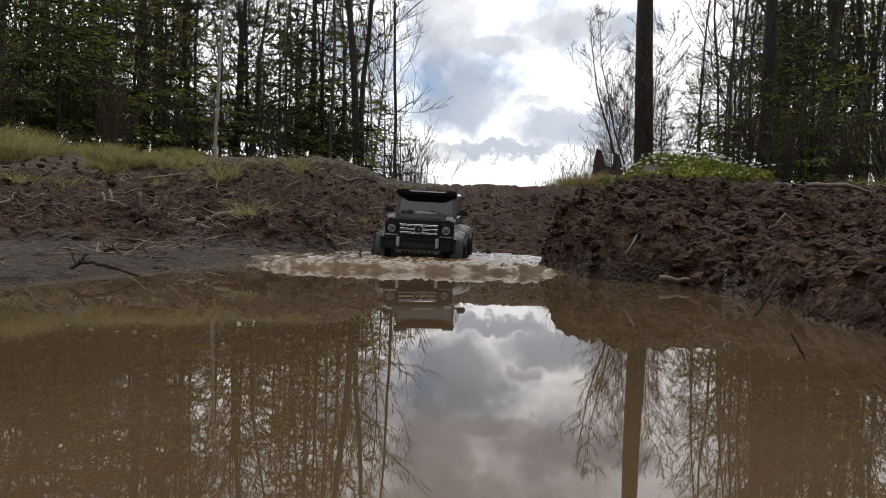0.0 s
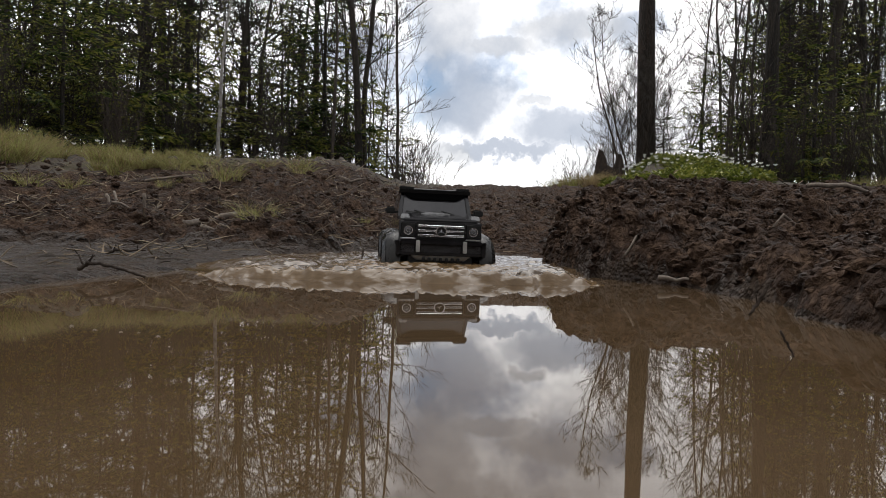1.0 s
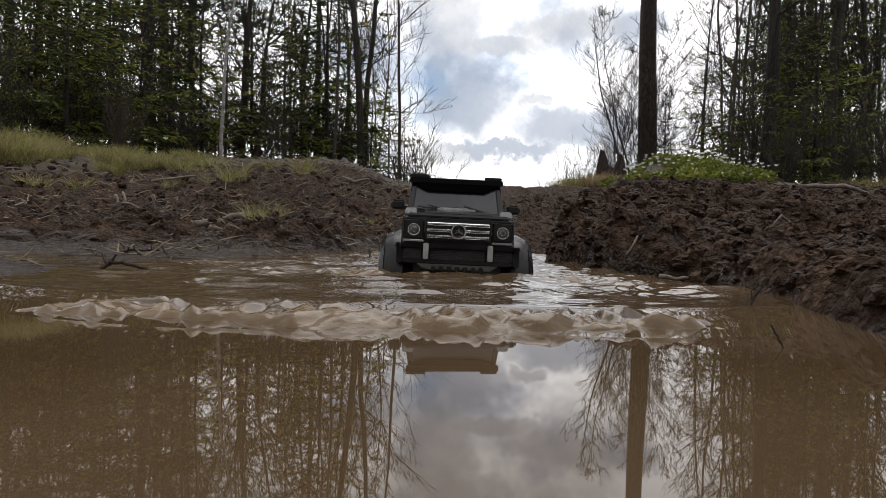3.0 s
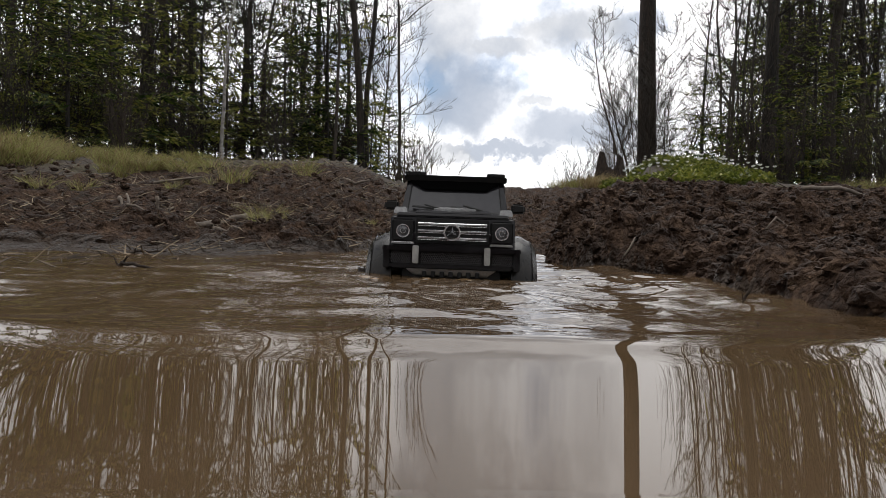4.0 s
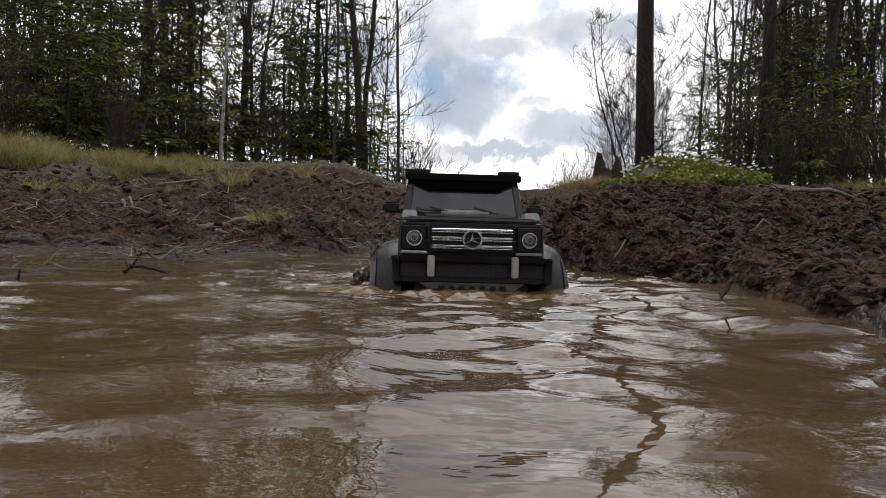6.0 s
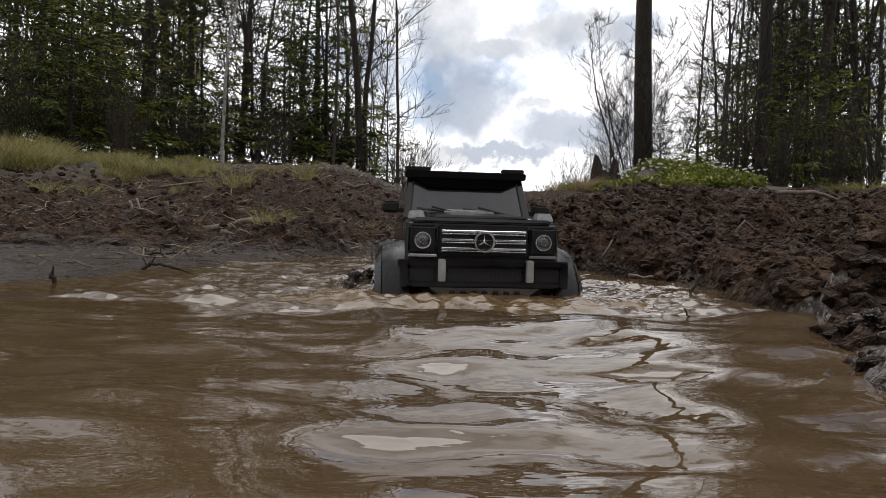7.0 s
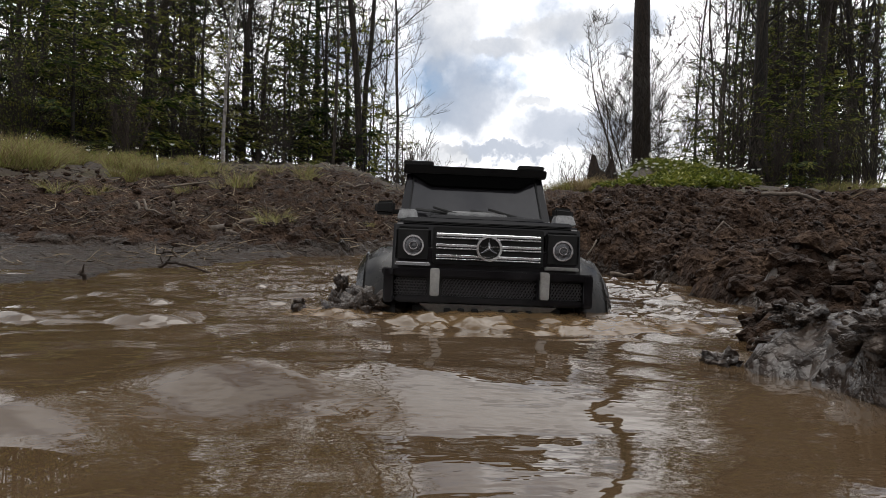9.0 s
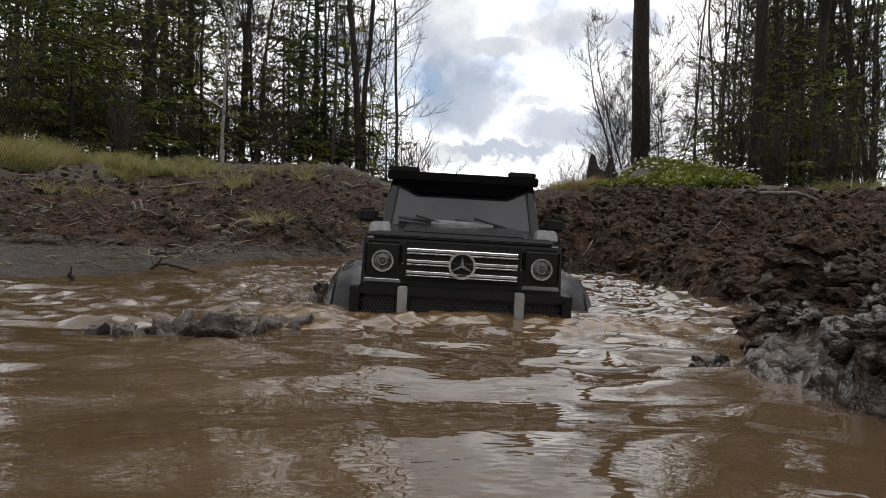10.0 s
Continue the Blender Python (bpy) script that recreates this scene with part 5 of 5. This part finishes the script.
green_tuft = tuft(41, 0.055, 0.13, 150, ((GRASS, 0.7, "green_grass"), (DRY_GRASS, 0.3, "dry_grass")), "grass_tuft", "small tuft of spring grass growing in the mud", "grass")
plant(green_tuft, -0.655, 2.17, sink=0.0)
tagged(green_tuft, group="grass tufts on the mud bank")
for x, y, s in ((-1.27, 3.65, 1.5), (-1.40, 3.75, 1.3), (-1.55, 3.5, 0.9), (-1.02, 4.4, 1.2), (-2.2, 3.3, 1.1), (-2.05, 3.45, 1.0), (-1.15, 4.9, 1.4), (-1.75, 4.6, 1.4), (-1.9, 4.4, 1.5), (-1.38, 4.8, 1.2), (-0.62, 3.0, 0.5), (-0.95, 3.0, 0.45),
                (-0.35, 2.75, 0.35), (-0.60, 2.08, 0.6)):
    more(green_tuft, x, y, rf.uniform(0, 360), s, sink=0.0)
long_tuft = tuft(43, 0.16, 0.30, 420, ((GRASS, 0.7, "green_grass"), (DRY_GRASS, 0.3, "dry_grass")), "long_grass", "tall clump of green and straw-coloured grass on the ridge", "grass", 0.42)
plant(long_tuft, -3.1, 4.5, sink=0.0)
tagged(long_tuft, group="long grass on the ridge")
for k in range(46):
    q = rf.random()
    y = rf.uniform(4.3, 6.2)
    x = -y * (0.36 + 0.40 * q)
    more(long_tuft, x, y, rf.uniform(0, 360), (0.30 + 1.2 * q ** 2) * rf.uniform(0.7, 1.3), sink=0.0)
for k in range(16):
    y = rf.uniform(6.2, 8.0)
    more(long_tuft, rf.uniform(0.18, 0.235) * y, y, rf.uniform(0, 360), rf.uniform(0.5, 0.85), sink=0.0)
for k in range(12):
    y = rf.uniform(6.5, 8.5)
    more(long_tuft, rf.uniform(0.62, 0.80) * y, y, rf.uniform(0, 360), rf.uniform(0.6, 0.9), sink=0.0)


dry_tuft = tuft(45, 0.12, 0.30, 260, ((DRY_GRASS, 1.0, "dry_grass"),), "dry_grass_clump", "clump of dry straw-coloured grass from last year", "grass", 0.5)
plant(dry_tuft, 1.50, 6.4, sink=0.0)
tagged(dry_tuft, group="dry grass clumps")
for x, y, k in ((1.42, 6.3, 0.8), (1.62, 6.6, 0.9), (1.36, 6.0, 0.6), (1.56, 6.0, 0.7), (1.70, 6.9, 0.8), (-4.1, 5.7, 1.2), (-4.4, 6.1, 1.4), (-3.9, 5.9, 1.1), (-4.3, 6.4, 1.3), (-3.6, 5.6, 0.9)):
    more(dry_tuft, x, y, rf.uniform(0, 360), k, sink=0.0)


# ---- knoll with leaf carpet, white flowers and an old stump ----
def leaf_carpet():
    rng = random.Random(51)
    t = Tubes()
    pts = []
    while len(pts) < 9000:
        y = rng.uniform(4.6, 8.6)
        u = 0.245 + 0.27 * rng.random()
        x = u * y
        if vnoise(np.array([x * 1.6]), np.array([y * 1.2]), 53)[0] > -0.35:
            pts.append((x, y))
    zs = land(np.array([p[0] for p in pts]), np.array([p[1] for p in pts]))
    for (x, y), z in zip(pts, zs):
        p = Vector((x, y, z + rng.uniform(0.0, 0.07)))
        for _ in range(3):
            a = rng.uniform(0, 6.283)
            d = Vector((math.cos(a), math.sin(a), rng.uniform(-0.2, 0.9))).normalized()
            t.blade(p, d, d.cross(Vector((0.1, 0.2, 1))).normalized(), rng.uniform(0.03, 0.06), rng.uniform(0.007, 0.014))
    return tagged(new("leaf_carpet", t.mesh("leaf_carpet", LEAF)), "low green leaves covering the mossy knoll", "plants", kind="stuff")


leaf_carpet()
flower = empty("white_flower", "small white spring flower on a thin stem", "flower", "white flowers on the knoll")
ft = Tubes()
ft.tube([Vector((0, 0, 0)), Vector((0.004, 0, 0.05)), Vector((0.0, 0.004, 0.10))], [0.0022, 0.0018, 0.0014], 4)
part("stem", ft.mesh("stem", LEAF), flower)
fp = Tubes()
for k in range(6):
    w = k * 1.0472
    d = Vector((math.cos(w), math.sin(w), 0.85)).normalized()
    fp.blade(Vector((0, 0.004, 0.10)), d, Vector((-math.sin(w), math.cos(w), 0)), 0.034, 0.013)
part("blossom", fp.mesh("blossom", PETAL), flower, "white petals")
plant(flower, 2.1, 6.4, sink=-0.02)
for k in range(130):
    y = 5.6 + 2.3 * rf.random()
    u = (0.275 + 0.16 * rf.random()) if k < 76 else rf.uniform(0.43, 0.52)
    more(flower, u * y, y, rf.uniform(0, 360), rf.uniform(0.65, 1.0), sink=-0.05)
for k in range(5):
    y = rf.uniform(5.2, 6.2)
    more(flower, -rf.uniform(0.45, 0.62) * y, y, rf.uniform(0, 360), rf.uniform(0.7, 1.1), sink=-0.06)


def old_stump():
    rng = random.Random(61)
    bm = bmesh.new()
    n, rings = 22, []
    tops = [0.20 + 0.11 * rng.random() + 0.15 * max(0, math.sin(i * 0.55 + 1)) for i in range(n)]
    for k in range(8):
        q = k / 7
        rings.append([bm.verts.new((math.cos(6.28319 * i / n) * (0.24 - 0.12 * q ** 0.6) * (1 + 0.16 * math.sin(i * 2.1 + k * 0.3)),
                                    math.sin(6.28319 * i / n) * (0.24 - 0.12 * q ** 0.6) * (1 + 0.16 * math.cos(i * 1.7)), -0.06 + (tops[i] + 0.06) * q)) for i in range(n)])
    inner = [bm.verts.new((math.cos(6.28319 * i / n) * 0.07, math.sin(6.28319 * i / n) * 0.07, 0.16 + 0.05 * rng.random())) for i in range(n)]
    rings.append(inner)
    for a, b in zip(rings, rings[1:]):
        for i in range(n):
            bm.faces.new((a[i], a[(i + 1) % n], b[(i + 1) % n], b[i]))
    bm.faces.new(inner)
    me = bpy.data.meshes.new("stump")
    bm.to_mesh(me)
    bm.free()
    me.materials.append(WET_WOOD)
    ob = new("stump", me)
    ob.matrix_basis = pose(1.79, 7.0, height(1.79, 7.0) - 0.02, 0, 0, 0)
    return tagged(ob, "rotten dark tree stump with a jagged top", "stump")


old_stump()


# ---- mud thrown up by the front wheel ----
def lump(name, seed, r, stretch, mat, label, category):
    bm = bmesh.new()
    bmesh.ops.create_icosphere(bm, subdivisions=4 if r > 0.008 else 3, radius=1)
    off = Vector((seed * 3.7, seed * 1.3, seed * 7.1))
    for v in bm.verts:
        k = 1 + 0.8 * noise.noise(v.co * 1.6 + off) + 0.6 * noise.noise(v.co * 3.8 + off) + 0.3 * noise.noise(v.co * 8 + off)
        v.co = Vector((v.co.x * stretch[0], v.co.y * stretch[1], v.co.z * stretch[2])) * r * k
    me = bpy.data.meshes.new(name)
    bm.to_mesh(me)
    bm.free()
    me.materials.append(mat)
    me.polygons.foreach_set("use_smooth", [True] * len(me.polygons))
    return tagged(new(name, me), label, category)


rn = random.Random(81)
for k in range(22):
    y = rn.uniform(-0.12, 0.36)
    x = float(np.interp(y, *SHORE_RIGHT)) + rn.uniform(0.025, 0.17)
    r = rn.uniform(0.006, 0.015)
    ob = lump("mud_clod", 201 + k, r, (1.25, 1.05, 0.75), WET_CLAY, "big wet clod of dark mud at the water's edge", "mud clod")
    tagged(ob, group="clods at the water's edge")
    ob.matrix_basis = pose(x, y, max(height(x, y), -0.004) - r * 0.25, 0, 0, rn.uniform(0, 360))


FLUNG = []
rs_ = random.Random(71)
for k in range(26):
    big = k < 6
    r = rs_.uniform(0.010, 0.016) if big else rs_.uniform(0.0025, 0.006)
    ob = lump("mud_splash", k + 1, r, (1.7, 1.1, 0.9), WETMUD, "wet dark mud flung up by a spinning wheel", "mud splash")
    tagged(ob, group="flung mud")
    t0 = 8.62 + 1.15 * k / 26 + rs_.uniform(-0.05, 0.05)
    FLUNG.append((ob, t0, rs_.uniform(-0.52, -0.18), rs_.uniform(-0.25, 0.1), rs_.uniform(0.45, 0.8) if big else rs_.uniform(0.5, 1.05)))
CHURNED_UP = []
for k in range(9):
    ob = lump("mud_splash", 61 + k, rs_.uniform(0.005, 0.010), (0.8, 0.9, 1.2), WETMUD, "wet mud torn up beside the front wheel", "mud splash")
    tagged(ob, group="flung mud")
    CHURNED_UP.append((ob, -0.122 - 0.022 * rs_.random(), -0.20 + 0.10 * rs_.random(), 0.003 + 0.013 * rs_.random(), rs_.uniform(0, 6.283)))
HEAPS = []
for k in range(9):
    ob = lump("mud_mound", 101 + k, rs_.uniform(0.010, 0.021), (1.3, 1.0, 0.9), WETMUD, "wet mud pushed up beside the spinning wheel", "mud splash")
    tagged(ob, group="flung mud")
    HEAPS.append((ob, 0.045 * k, -0.072 - 0.013 * k + rs_.uniform(-0.01, 0.01), 0.310 - 0.006 * k + rs_.uniform(-0.012, 0.012), rs_.uniform(0.6, 1.25) * (1.2 - 0.07 * k)))


# ---- what moves ----
def motions():
    walk(car, [(r[0], pose(*r[1:])) for r in CAR_ROWS])
    ts, xs, ys = [r[0] for r in CAR_ROWS], [r[1] for r in CAR_ROWS], [r[2] for r in CAR_ROWS]
    for wheel, x, y in WHEELS:
        rows = []
        for k in range(51):
            t = k * 0.2
            rolled = math.degrees((ys[0] - float(np.interp(t, ts, ys))) / 0.062) + 4.0 * t + (45 * (t - 8.4) if t > 8.4 else 0)
            rows.append((t, pose(x, y, 0.062, rolled, 0, 0)))
        walk(wheel, rows)
    walk(churned, [(r[0], pose(r[1], r[2], z)) for r, z in zip(CAR_ROWS, (0.004, 0.004, 0.004, 0.004, 0.004, 0.004, 0.004, 0.004, 0.004, 0.004, 0.003, 0.002, 0.001, 0.001, 0.001, 0.001, 0.002, 0.006))])
    front = [(0, 1.26, -0.014), (0.5, 1.13, -0.014), (1, 0.98, -0.013), (1.5, 0.83, -0.012), (2, 0.69, -0.010), (2.5, 0.56, -0.008), (3.2, 0.42, -0.002), (3.8, 0.30, 0.0), (4, 0.235, 0.0), (4.5, 0.155, 0.0),
             (5, 0.10, 0.0), (5.5, 0.05, 0.0), (6, -0.07, -0.002), (6.5, -0.29, -0.006), (7, -0.54, -0.008), (7.5, -0.74, -0.008), (8.5, -1.0, -0.008), (10, -1.3, -0.008)]
    walk(rippled, [(t, pose(0, y, z)) for t, y, z in front])
    crest_rows = [(0, 1.24, 0.006), (0.5, 1.11, 0.006), (1, 0.95, 0.006), (1.5, 0.80, 0.006), (2, 0.66, 0.006), (2.5, 0.53, 0.005), (3.2, 0.40, -0.004), (4, 0.31, -0.016), (4.5, 0.32, -0.024),
                  (5, 0.28, -0.032), (5.5, 0.2, -0.04), (6, 0.06, -0.03), (6.5, -0.25, -0.06), (10, -0.9, -0.08)]
    walk(wave, [(t, pose(0, y, z)) for t, y, z in crest_rows])
    for ob, t0, vx, vy, vz in FLUNG:
        rows = [(0, pose(-0.07, 0.33, -0.07)), (t0 - 0.05, pose(-0.07, 0.33, -0.07))]
        for k in range(7):
            q = k * 0.04
            rows.append((t0 + q, pose(-0.07 + vx * q, 0.32 + vy * q, -0.005 + vz * q - 4.9 * q * q, 60 * k, 0, 25 * k)))
        if t0 + 0.34 < 9.95:
            rows.append((t0 + 0.34, pose(-0.07 + vx * 0.3, 0.32 + vy * 0.3, -0.08, 360, 0, 150)))
            rows.append((10, pose(-0.07 + vx * 0.3, 0.32 + vy * 0.3, -0.08, 360, 0, 150)))
        else:
            rows.append((10.4, pose(-0.07 + vx * 0.3, 0.32 + vy * 0.3, -0.08, 360, 0, 150)))
        walk(ob, rows)
    for ob, dx, dy, dz, beat in CHURNED_UP:
        rows = []
        for k in range(41):
            t = k * 0.25
            up = dz * min(max((t - 3.2) / 0.6, 0), 1) * (1 + 0.6 * math.sin(beat + 7 * t)) - 0.03 * min(max((4.0 - t) / 0.8, 0), 1)
            rows.append((t, pose(float(np.interp(t, ts, xs)) + dx, float(np.interp(t, ts, ys)) + dy, up, 20 * math.sin(beat + 5 * t), 15 * math.sin(beat + 6 * t), 0)))
        walk(ob, rows)
    for ob, lag, x, y, k in HEAPS:
        walk(ob, [(0, pose(x + 0.05, y + 0.02, -0.09)), (8.5 + lag, pose(x + 0.05, y + 0.02, -0.07)), (8.9 + lag, pose(x + 0.02, y, -0.005 * k)), (9.3 + lag, pose(x, y, 0.024 * k)),
                  (9.5 + lag * 0.5, pose(x - 0.02, y - 0.01, 0.022 * k)), (9.75 + lag * 0.3, pose(x - 0.03, y - 0.06, 0.004 * k)), (10, pose(x - 0.03, y - 0.10, -0.002 - 0.003 * k))])


motions()
